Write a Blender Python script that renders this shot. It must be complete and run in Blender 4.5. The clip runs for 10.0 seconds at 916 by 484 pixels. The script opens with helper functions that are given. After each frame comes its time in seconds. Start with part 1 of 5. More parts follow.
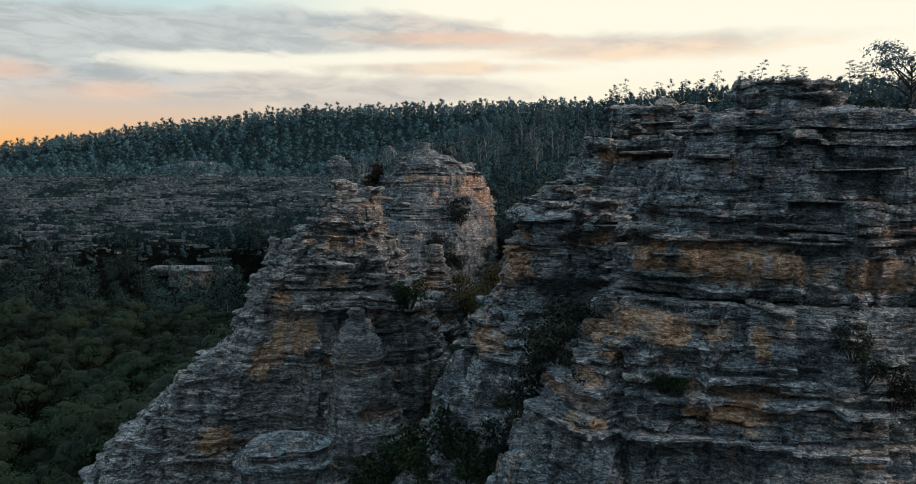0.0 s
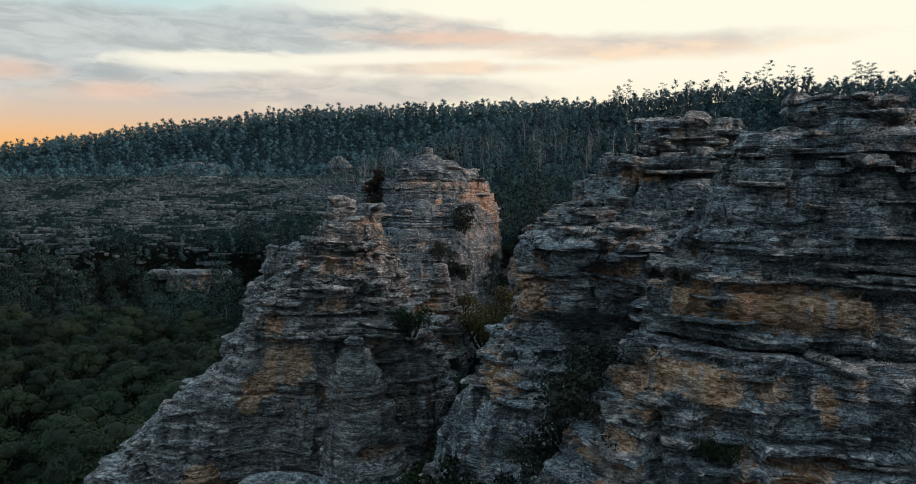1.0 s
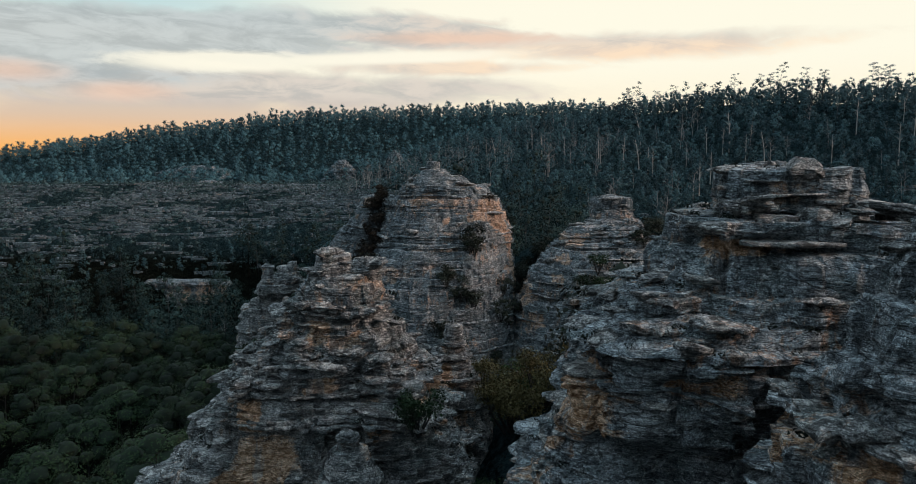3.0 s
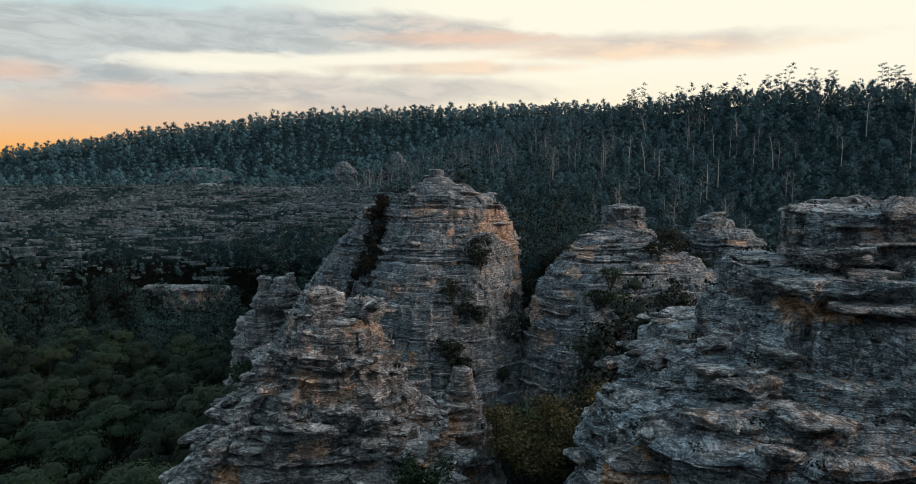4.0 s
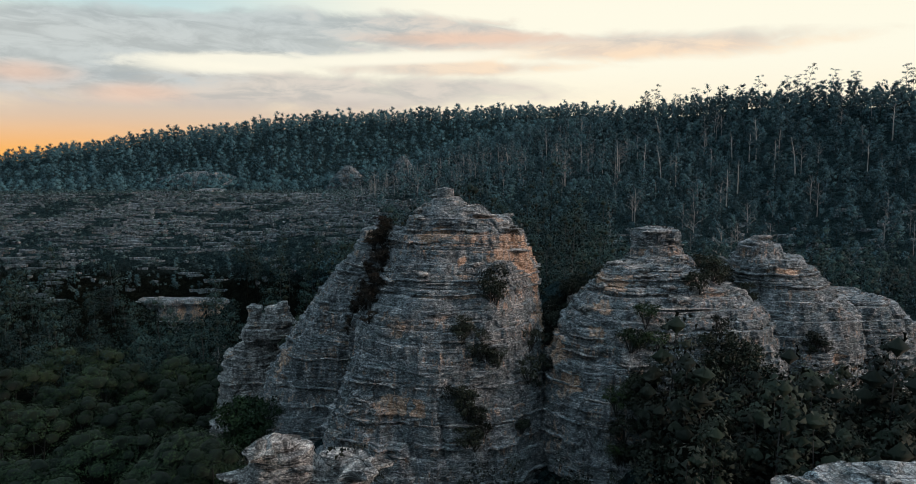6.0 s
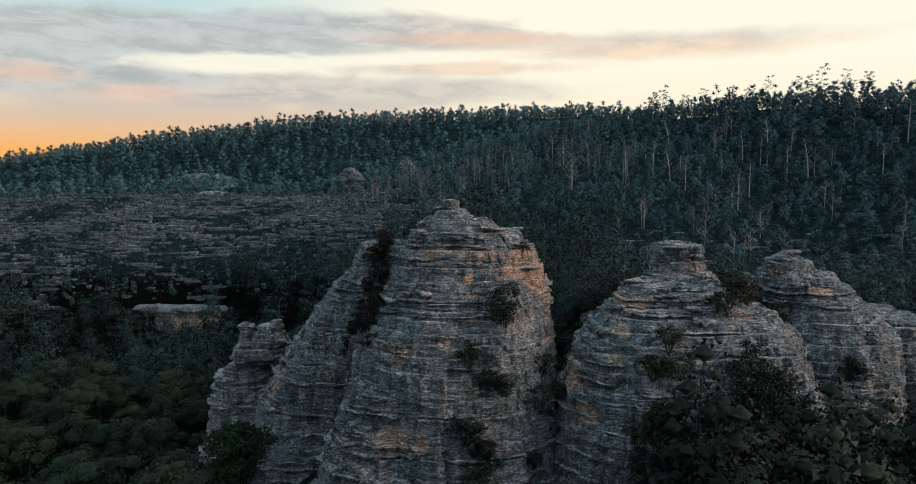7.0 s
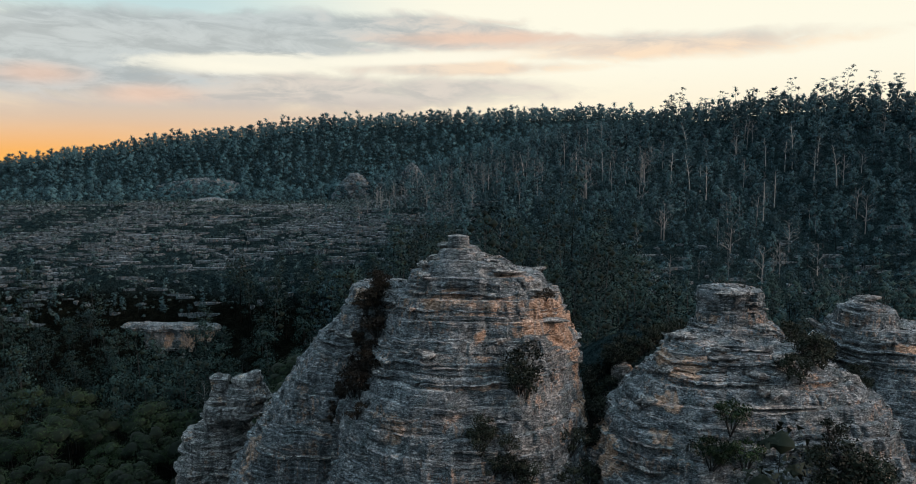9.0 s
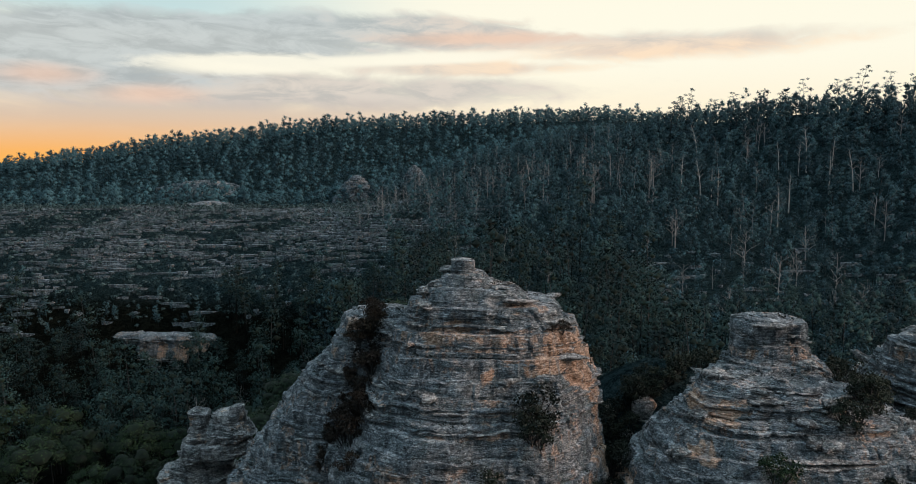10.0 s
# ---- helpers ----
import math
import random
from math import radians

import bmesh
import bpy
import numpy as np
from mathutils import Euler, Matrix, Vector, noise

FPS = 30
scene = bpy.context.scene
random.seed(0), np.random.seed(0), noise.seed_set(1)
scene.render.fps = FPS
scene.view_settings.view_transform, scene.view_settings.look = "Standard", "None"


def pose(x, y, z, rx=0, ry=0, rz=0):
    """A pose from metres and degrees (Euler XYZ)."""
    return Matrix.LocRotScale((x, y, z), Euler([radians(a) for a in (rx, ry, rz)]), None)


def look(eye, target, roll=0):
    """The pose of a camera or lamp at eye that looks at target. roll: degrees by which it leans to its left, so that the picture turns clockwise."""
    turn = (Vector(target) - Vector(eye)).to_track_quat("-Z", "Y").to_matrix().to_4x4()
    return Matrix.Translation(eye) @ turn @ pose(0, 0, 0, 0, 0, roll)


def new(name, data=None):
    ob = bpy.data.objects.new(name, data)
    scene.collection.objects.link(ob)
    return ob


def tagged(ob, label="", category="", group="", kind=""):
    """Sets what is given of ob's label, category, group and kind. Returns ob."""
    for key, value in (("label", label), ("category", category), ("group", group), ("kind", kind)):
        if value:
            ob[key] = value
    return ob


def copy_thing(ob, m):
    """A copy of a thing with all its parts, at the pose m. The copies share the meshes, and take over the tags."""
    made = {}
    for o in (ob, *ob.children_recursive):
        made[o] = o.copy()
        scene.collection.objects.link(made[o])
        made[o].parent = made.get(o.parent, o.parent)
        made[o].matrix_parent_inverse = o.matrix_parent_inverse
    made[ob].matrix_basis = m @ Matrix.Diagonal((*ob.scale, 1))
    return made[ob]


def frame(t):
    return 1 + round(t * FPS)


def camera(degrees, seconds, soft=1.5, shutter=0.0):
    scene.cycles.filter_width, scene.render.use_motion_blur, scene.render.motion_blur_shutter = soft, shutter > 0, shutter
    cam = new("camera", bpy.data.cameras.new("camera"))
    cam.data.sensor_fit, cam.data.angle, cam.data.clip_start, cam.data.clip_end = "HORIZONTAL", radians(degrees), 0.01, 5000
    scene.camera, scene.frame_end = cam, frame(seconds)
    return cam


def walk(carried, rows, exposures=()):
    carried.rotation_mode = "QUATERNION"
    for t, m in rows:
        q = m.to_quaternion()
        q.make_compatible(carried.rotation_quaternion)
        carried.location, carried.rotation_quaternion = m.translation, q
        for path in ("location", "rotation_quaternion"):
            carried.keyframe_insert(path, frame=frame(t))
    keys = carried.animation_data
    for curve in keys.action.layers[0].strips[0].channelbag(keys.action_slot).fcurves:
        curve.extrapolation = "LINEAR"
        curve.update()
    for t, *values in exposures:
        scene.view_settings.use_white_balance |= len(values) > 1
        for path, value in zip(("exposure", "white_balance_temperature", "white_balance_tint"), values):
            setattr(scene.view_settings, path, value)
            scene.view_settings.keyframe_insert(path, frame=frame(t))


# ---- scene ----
cam = camera(65.5, 10.0, soft=0.8)
METRES, EYE, TILT, LEAN, TURN = 50.0, 30.0, -7.0, 0.0, 0.0
ROWS = [
    (0.0, 0.0, 0.0, 0.0, -0.0, 0.0, 0.0),
    (0.5, -0.0026, 0.0284, 0.0103, 0.07, 0.0, -0.01),
    (1.0, -0.0053, 0.0607, 0.0223, 0.12, -0.01, -0.01),
    (1.5, -0.0084, 0.0948, 0.0357, 0.19, 0.0, -0.01),
    (2.0, -0.0115, 0.1271, 0.0488, 0.26, 0.0, -0.01),
    (2.5, -0.0148, 0.1644, 0.0624, 0.37, -0.01, -0.01),
    (4.0, -0.0244, 0.2834, 0.1039, 0.64, 0.0, 0.01),
    (4.5, -0.0278, 0.3303, 0.1193, 0.77, -0.0, 0.02),
    (5.0, -0.0312, 0.3757, 0.1333, 0.88, -0.0, 0.02),
    (5.5, -0.035, 0.4227, 0.1475, 1.01, 0.01, 0.04),
    (7.0, -0.0449, 0.5825, 0.1946, 1.45, 0.02, 0.05),
    (7.5, -0.0474, 0.6371, 0.2101, 1.59, 0.02, 0.05),
    (8.0, -0.0499, 0.6978, 0.229, 1.74, 0.04, 0.03),
    (8.5, -0.0524, 0.7554, 0.2476, 1.88, 0.02, 0.01),
    (9.0, -0.055, 0.82, 0.2675, 2.02, 0.03, -0.0),
    (9.5, -0.0581, 0.8815, 0.2849, 2.14, 0.04, -0.04),
    (10.0, -0.0611, 0.9503, 0.3031, 2.29, 0.05, -0.04),
]
walk(cam, [(t, pose(0, 0, EYE, TILT, LEAN, TURN) @ pose(METRES * x, METRES * y, METRES * z, 90 + pitch, roll, yaw)) for t, x, y, z, yaw, pitch, roll in ROWS])

# ---- world, sun, exposure ----
scene.view_settings.exposure = 0.0


class Nodes:
    """A small hand for node trees: n('ShaderNodeMath', operation='ADD', In=(a, b))."""

    def __init__(self, tree):
        self.tree = tree
        tree.nodes.clear()

    def add(self, kind, inputs=(), **props):
        nd = self.tree.nodes.new(kind)
        for k, v in props.items():
            setattr(nd, k, v)
        pairs = inputs.items() if isinstance(inputs, dict) else enumerate(inputs)
        for k, v in pairs:
            if v is None:
                continue
            if isinstance(v, bpy.types.NodeSocket):
                self.tree.links.new(v, nd.inputs[k])
            else:
                nd.inputs[k].default_value = v
        return nd

    def math(self, op, a, b=None, clamp=False):
        return self.add("ShaderNodeMath", (a, b), operation=op, use_clamp=clamp).outputs[0]

    def step(self, v, lo, hi, a=0.0, b=1.0):
        """Smooth step of v from lo to hi, giving a to b."""
        return self.add("ShaderNodeMapRange", {0: v, 1: lo, 2: hi, 3: a, 4: b}, interpolation_type="SMOOTHSTEP").outputs[0]

    def mix(self, f, a, b, blend="MIX"):
        nd = self.add("ShaderNodeMix", data_type="RGBA", blend_type=blend)
        for i, v in ((0, f), (6, a), (7, b)):
            if isinstance(v, bpy.types.NodeSocket):
                self.tree.links.new(v, nd.inputs[i])
            else:
                nd.inputs[i].default_value = (*v, 1.0) if isinstance(v, tuple) and len(v) == 3 else v
        return nd.outputs[2]

    def noise(self, vec, scale, detail=4.0, rough=0.55, distort=0.0):
        return self.add("ShaderNodeTexNoise", {"Vector": vec, "Scale": scale, "Detail": detail, "Roughness": rough, "Distortion": distort}).outputs["Fac"]

    def stretch(self, vec, sx, sy, sz):
        return self.add("ShaderNodeVectorMath", (vec, (sx, sy, sz)), operation="MULTIPLY").outputs[0]


def build_world():
    world = bpy.data.worlds.new("dusk_sky")
    scene.world = world
    world.use_nodes = True
    n = Nodes(world.node_tree)
    way = n.add("ShaderNodeTexCoord").outputs["Generated"]
    xyz = n.add("ShaderNodeSeparateXYZ", (way,)).outputs
    el = n.math("ARCSINE", xyz[2])
    az = n.math("ARCTAN2", xyz[0], xyz[1])
    # clear sky: cream, warmer towards the hills, orange low on one side, a cool patch high up
    side = n.step(az, 0.15, -0.50)
    low = n.mix(side, (1.0, 0.86, 0.63), (0.80, 0.565, 0.375))
    clear = n.mix(n.step(el, 0.02, 0.13), low, n.mix(side, (1.0, 0.965, 0.80), (0.98, 0.95, 0.80)))
    clear = n.mix(n.math("MULTIPLY", n.step(el, 0.145, 0.19), n.step(az, -0.02, -0.42)), clear, (0.56, 0.73, 0.74))
    # cloud banks with ragged, streaky edges
    flat = n.add("ShaderNodeCombineXYZ", (n.math("MULTIPLY", az, 4.2), n.math("MULTIPLY", n.math("ADD", el, n.math("MULTIPLY", az, 0.04)), 10.0), 3.3)).outputs[0]
    big = n.noise(flat, 1.7, 6.0, 0.56, 0.6)
    fine = n.noise(n.stretch(flat, 1.0, 1.5, 1.0), 3.6, 6.0, 0.60, 0.5)
    ragged = n.math("ADD", n.math("MULTIPLY", n.math("SUBTRACT", big, 0.5), 1.5), n.math("MULTIPLY", n.math("SUBTRACT", fine, 0.5), 1.0))

    def bank(a, e, ra, re, soft, lean=0.0):
        u = n.math("DIVIDE", n.math("SUBTRACT", az, a), ra)
        v = n.math("DIVIDE", n.math("SUBTRACT", n.math("SUBTRACT", el, e), n.math("MULTIPLY", n.math("SUBTRACT", az, a), lean)), re)
        r = n.math("SQRT", n.math("ADD", n.math("MULTIPLY", u, u), n.math("MULTIPLY", v, v)))
        return n.step(n.math("ADD", n.math("SUBTRACT", 1.0, r), ragged), -soft, soft)

    grey = n.mix(n.step(fine, 0.36, 0.62), (0.42, 0.465, 0.475), (0.56, 0.61, 0.615))
    mauve = n.mix(n.step(fine, 0.36, 0.62), (0.54, 0.51, 0.48), (0.76, 0.655, 0.565))
    peach = n.mix(n.step(fine, 0.36, 0.62), (0.74, 0.59, 0.49), (0.97, 0.72, 0.51))
    seen = n.mix(n.math("MULTIPLY", bank(-0.35, 0.088, 0.42, 0.022, 0.45), 0.9), clear, n.mix(0.75, grey, mauve))
    seen = n.mix(n.math("MULTIPLY", bank(-0.40, 0.050, 0.34, 0.022, 0.6), 0.65), seen, n.mix(n.step(el, 0.025, 0.075), (0.80, 0.53, 0.33), (0.56, 0.50, 0.46)))
    glow = n.math("MULTIPLY", n.step(az, -0.12, -0.60), n.step(el, 0.052, -0.004))
    seen = n.mix(glow, seen, (1.0, 0.47, 0.11))
    seen = n.mix(n.math("MULTIPLY", bank(-0.02, 0.117, 0.17, 0.009, 0.5), 0.75), seen, n.mix(n.step(az, -0.2, 0.08), mauve, peach))
    seen = n.mix(n.math("MULTIPLY", bank(0.21, 0.141, 0.22, 0.016, 0.5), 0.8), seen, n.mix(n.step(el, 0.135, 0.155), peach, mauve))
    high = n.math("MAXIMUM", bank(-0.40, 0.150, 0.30, 0.030, 0.3), bank(-0.12, 0.165, 0.22, 0.021, 0.35, -0.05))
    high = n.math("MAXIMUM", high, bank(-0.56, 0.112, 0.20, 0.030, 0.35))
    seen = n.mix(n.math("MULTIPLY", high, 0.9), seen, n.mix(n.step(n.math("ADD", az, n.math("MULTIPLY", n.math("SUBTRACT", fine, 0.5), 0.5)), -0.25, 0.08), grey, mauve))
    gap = n.math("MAXIMUM", bank(-0.33, 0.120, 0.12, 0.012, 0.4, 0.03), bank(-0.11, 0.1295, 0.20, 0.007, 0.55, 0.04))
    seen = n.mix(n.math("MULTIPLY", gap, 0.9), seen, (1.0, 0.955, 0.80))
    for a, e, ra, re in ((-0.443, 0.079, 0.05, 0.010), (-0.556, 0.099, 0.05, 0.011), (-0.01, 0.156, 0.11, 0.007)):
        seen = n.mix(n.math("MULTIPLY", bank(a, e, ra, re, 0.8), 0.6), seen, (0.90, 0.60, 0.44))
    # the dome away from the glow: dim and blue low down, brighter overhead
    dome = n.add("ShaderNodeTexSky", sky_type="NISHITA", sun_disc=False, sun_elevation=radians(4), sun_rotation=radians(80), air_density=1.2, dust_density=1.0).outputs[0]
    dome = n.mix(1.0, dome, (0.06, 0.06, 0.06), "MULTIPLY")
    dome = n.mix(0.9, dome, n.mix(n.step(el, 0.1, 1.3), (0.315, 0.42, 0.50), (0.80, 1.12, 1.36)))
    front = n.math("MULTIPLY", n.step(n.math("ABSOLUTE", n.math("SUBTRACT", az, 0.10)), 1.25, 0.72), n.step(el, 0.42, 0.23))
    col = n.mix(front, dome, seen)
    bg = n.add("ShaderNodeBackground", {"Color": col, "Strength": SKY})
    n.add("ShaderNodeOutputWorld", (bg.outputs[0],))


SKY = 1.0
build_world()
sun = new("sun", bpy.data.lights.new("sun", "SUN"))
sun.data.energy, sun.data.angle, sun.data.color = 3.2, radians(26), (1.0, 0.77, 0.64)
sun.matrix_world = look((90, 46, 36), (0, 60, 0))


# ---- materials ----
def material(name):
    mat = bpy.data.materials.new(name)
    mat.use_nodes = True
    return mat, Nodes(mat.node_tree)


def finish(n, colour, rough, bump=None, strength=0.4, distance=0.05, spec=0.25, through_light=0.0):
    normal = None
    if bump is not None:
        normal = n.add("ShaderNodeBump", {"Strength": strength, "Distance": distance, "Height": bump}).outputs[0]
    sh = n.add("ShaderNodeBsdfPrincipled", {"Base Color": colour, "Roughness": rough, "Normal": normal, "Specular IOR Level": spec}).outputs[0]
    if through_light:
        tr = n.add("ShaderNodeBsdfTranslucent", {"Color": colour}).outputs[0]
        sh = n.add("ShaderNodeMixShader", (through_light, sh, tr)).outputs[0]
    n.add("ShaderNodeOutputMaterial", (sh,))


def sandstone(name, grey, dark, pale, fresh_a, fresh_b, lines=0.55, grit=(0.42, 1.55), stain=0.85, fine=8.5):
    """Weathered sandstone: grey lichen crust, black water streaks, thin beds, and orange where rock broke away."""
    mat, n = material(name)
    pos = n.add("ShaderNodeNewGeometry").outputs["Position"]
    fresh = n.add("ShaderNodeAttribute", attribute_name="fresh").outputs["Fac"]
    beds = n.noise(n.stretch(pos, 0.45, 0.45, 2.0), 1.0, 6.0, 0.65, 0.8)
    thin = n.noise(n.stretch(pos, 1.1, 1.1, fine), 1.0, 7.0, 0.70, 1.0)
    streak = n.noise(n.stretch(pos, 1.3, 1.3, 0.20), 1.0, 5.0, 0.62, 0.8)
    blotch = n.noise(pos, 0.8, 7.0, 0.68, 0.5)
    grain = n.noise(n.stretch(pos, 1.0, 1.0, 2.2), 4.0, 8.0, 0.72, 0.6)
    speck = n.noise(pos, 17.0, 4.0, 0.7)
    col = n.mix(n.step(beds, 0.40, 0.62), n.mix(0.5, dark, grey), grey)
    col = n.mix(n.math("MULTIPLY", n.step(blotch, 0.53, 0.58), 0.6), col, pale)
    col = n.mix(n.math("MULTIPLY", n.step(blotch, 0.52, 0.40), 0.6), col, (0.105, 0.142, 0.140))
    orange = n.mix(n.step(grain, 0.36, 0.62), fresh_a, fresh_b)
    orange = n.mix(n.math("MULTIPLY", n.step(streak, 0.50, 0.60), 0.6), orange, grey)
    ragged = n.math("ADD", fresh, n.math("MULTIPLY", n.math("SUBTRACT", n.noise(n.stretch(pos, 1.0, 1.0, 1.4), 1.9, 6.0, 0.7), 0.5), 1.0))
    col = n.mix(n.step(ragged, 0.40, 0.66), col, orange)
    # salmon drips running down from the broken beds
    drip = n.noise(n.stretch(pos, 2.3, 2.3, 0.42), 1.0, 5.0, 0.66, 0.5)
    where = n.noise(n.stretch(pos, 0.22, 0.22, 0.55), 1.0, 2.0, 0.5)
    drip = n.math("MULTIPLY", n.step(drip, 0.53, 0.61), n.step(where, 0.50, 0.60))
    col = n.mix(n.math("MULTIPLY", drip, 0.75), col, n.mix(n.step(grain, 0.4, 0.6), fresh_a, (0.60, 0.40, 0.29)))
    col = n.mix(n.math("MULTIPLY", n.step(thin, 0.45, 0.41), 0.62), col, dark)
    col = n.mix(n.math("MULTIPLY", n.step(thin, 0.555, 0.60), lines), col, pale)
    col = n.mix(n.math("MULTIPLY", n.step(speck, 0.56, 0.585), 0.55), col, pale)
    col = n.mix(n.math("MULTIPLY", n.step(speck, 0.445, 0.42), 0.65), col, dark)
    col = n.mix(n.math("MULTIPLY", n.step(ragged, 0.70, 1.05), 0.75), col, orange)
    # black water stains hang over the beds; thin joints part them into blocks
    run = n.math("MULTIPLY", n.step(streak, 0.535, 0.58), n.step(ragged, 0.95, 0.55))
    col = n.mix(n.math("MULTIPLY", run, stain), col, dark)
    warp = n.add("ShaderNodeTexNoise", {"Vector": pos, "Scale": 1.1, "Detail": 3.0}).outputs["Color"]
    bent = n.add("ShaderNodeVectorMath", (pos, n.add("ShaderNodeVectorMath", (warp, (0.7, 0.7, 0.22)), operation="MULTIPLY").outputs[0]), operation="ADD").outputs[0]
    fine_joint = n.add("ShaderNodeTexVoronoi", {"Vector": n.stretch(bent, 1.0, 1.0, 6.5), "Scale": 1.0}, feature="DISTANCE_TO_EDGE").outputs["Distance"]
    wide_joint = n.add("ShaderNodeTexVoronoi", {"Vector": n.stretch(bent, 0.42, 0.42, 1.9), "Scale": 1.0}, feature="DISTANCE_TO_EDGE").outputs["Distance"]
    joint = n.math("MULTIPLY", n.step(fine_joint, 0.0, 0.05), n.step(wide_joint, 0.0, 0.03))
    col = n.mix(n.math("MULTIPLY", n.math("MULTIPLY", n.step(joint, 0.75, 0.1), n.step(blotch, 0.40, 0.55, 0.05, 0.6)), n.step(ragged, 0.6, 0.4)), col, dark)
    col = n.mix(1.0, col, n.mix(n.step(grain, 0.38, 0.62), (grit[0],) * 3, (grit[1],) * 3), "MULTIPLY")
    pits = n.noise(n.stretch(pos, 1.0, 1.0, 1.7), 46.0, 3.0, 0.65)
    col = n.mix(1.0, col, n.mix(n.step(pits, 0.40, 0.60), (0.5, 0.5, 0.5), (1.42, 1.42, 1.42)), "MULTIPLY")
    h = n.math("ADD", n.math("MULTIPLY", thin, 0.9), n.math("ADD", n.math("MULTIPLY", beds, 0.5), n.math("ADD", n.math("MULTIPLY", grain, 0.55), n.math("MULTIPLY", joint, 0.22))))
    finish(n, col, 0.92, h, 1.0, 0.34, 0.15)
    return mat


def foliage(name, a, b, c, through_light=0.12, fleck=0.4):
    mat, n = material(name)
    pos = n.add("ShaderNodeNewGeometry").outputs
    own = n.add("ShaderNodeObjectInfo").outputs["Random"]
    tone = n.add("ShaderNodeAttribute", attribute_name="tone").outputs["Fac"]
    f = n.noise(pos["Position"], 0.10, 4.0, 0.6)
    col = n.mix(n.step(f, 0.38, 0.62), a, b)
    col = n.mix(n.math("MULTIPLY", pos["Random Per Island"], fleck), col, c)
    own = n.math("FRACT", n.math("ADD", own, tone))
    col = n.mix(1.0, col, n.mix(own, (0.34, 0.39, 0.42), (1.62, 1.54, 1.45)), "MULTIPLY")
    finish(n, col, 0.65, None, spec=0.1, through_light=through_light)
    return mat


def bark(name, a, b):
    mat, n = material(name)
    pos = n.add("ShaderNodeNewGeometry").outputs["Position"]
    f = n.noise(n.stretch(pos, 3.0, 3.0, 0.5), 1.0, 5.0, 0.65)
    g = n.noise(pos, 14.0, 4.0, 0.6)
    finish(n, n.mix(n.step(f, 0.35, 0.65), a, b), 0.85, g, 0.4, 0.03)
    return mat


def soil(name):
    """Ground cover: low wiry scrub and fallen leaves in clumps over dark soil; valley shade painted in."""
    mat, n = material(name)
    pos = n.add("ShaderNodeNewGeometry").outputs["Position"]
    patch = n.noise(pos, 0.06, 6.0, 0.62, 0.4)
    fine = n.noise(pos, 0.55, 7.0, 0.72, 0.5)
    tuft = n.noise(pos, 2.4, 5.0, 0.70, 0.4)
    grit = n.noise(pos, 6.0, 4.0, 0.65)
    col = n.mix(n.step(fine, 0.40, 0.60), (0.006, 0.013, 0.015), (0.022, 0.043, 0.047))
    col = n.mix(n.math("MULTIPLY", n.step(tuft, 0.47, 0.62), 0.7), col, (0.044, 0.070, 0.074))
    col = n.mix(n.math("MULTIPLY", n.step(patch, 0.45, 0.62), 0.4), col, (0.012, 0.022, 0.022))
    col = n.mix(n.math("MULTIPLY", n.step(tuft, 0.46, 0.38), 0.8), col, (0.004, 0.008, 0.009))
    col = n.mix(n.math("MULTIPLY", n.step(grit, 0.58, 0.68), 0.35), col, (0.070, 0.078, 0.078))
    # Low ground goes near-black: shade under the valley trees, painted into the soil.
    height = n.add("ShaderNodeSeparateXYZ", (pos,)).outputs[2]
    shaded_litter = n.mix(n.step(fine, 0.42, 0.60), (0.004, 0.005, 0.004), (0.011, 0.012, 0.009))
    col = n.mix(n.step(n.math("ADD", height, n.math("MULTIPLY", fine, 4.0)), 7.0, 1.0), col, shaded_litter)
    h = n.math("ADD", n.math("MULTIPLY", fine, 1.5), n.math("ADD", tuft, n.math("MULTIPLY", grit, 0.4)))
    finish(n, col, 0.95, h, 1.0, 1.1, 0.0)
    return mat


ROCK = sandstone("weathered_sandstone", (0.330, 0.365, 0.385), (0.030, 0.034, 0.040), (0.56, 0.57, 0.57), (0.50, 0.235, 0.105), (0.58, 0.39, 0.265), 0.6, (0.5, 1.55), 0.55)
# Shade on the farther rocks is put into this darker ROCK copy.
SHADED_ROCK = sandstone("lichen_crusted_sandstone", (0.225, 0.255, 0.275), (0.040, 0.047, 0.054), (0.52, 0.52, 0.51), (0.46, 0.245, 0.140), (0.54, 0.385, 0.290), 0.6, (0.5, 1.5), 0.5, 8.5)
# Light on the leaning pagoda is put into this paler ROCK copy.
LIT_PALE_ROCK = sandstone("pale_broken_sandstone", (0.385, 0.378, 0.372), (0.036, 0.038, 0.042), (0.62, 0.585, 0.55), (0.50, 0.26, 0.13), (0.60, 0.42, 0.30), 0.6, (0.5, 1.5), 0.5)
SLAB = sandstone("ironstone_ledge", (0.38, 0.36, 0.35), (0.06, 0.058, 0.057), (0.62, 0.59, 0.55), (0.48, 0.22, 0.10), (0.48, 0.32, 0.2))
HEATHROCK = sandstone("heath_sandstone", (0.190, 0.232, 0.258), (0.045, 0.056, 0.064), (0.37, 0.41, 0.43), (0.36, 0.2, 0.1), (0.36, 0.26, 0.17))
SOIL = soil("leaf_litter_soil")
LEAF_VALLEY = foliage("valley_leaves", (0.008, 0.021, 0.010), (0.015, 0.028, 0.011), (0.060, 0.084, 0.038), 0.03, 0.3)
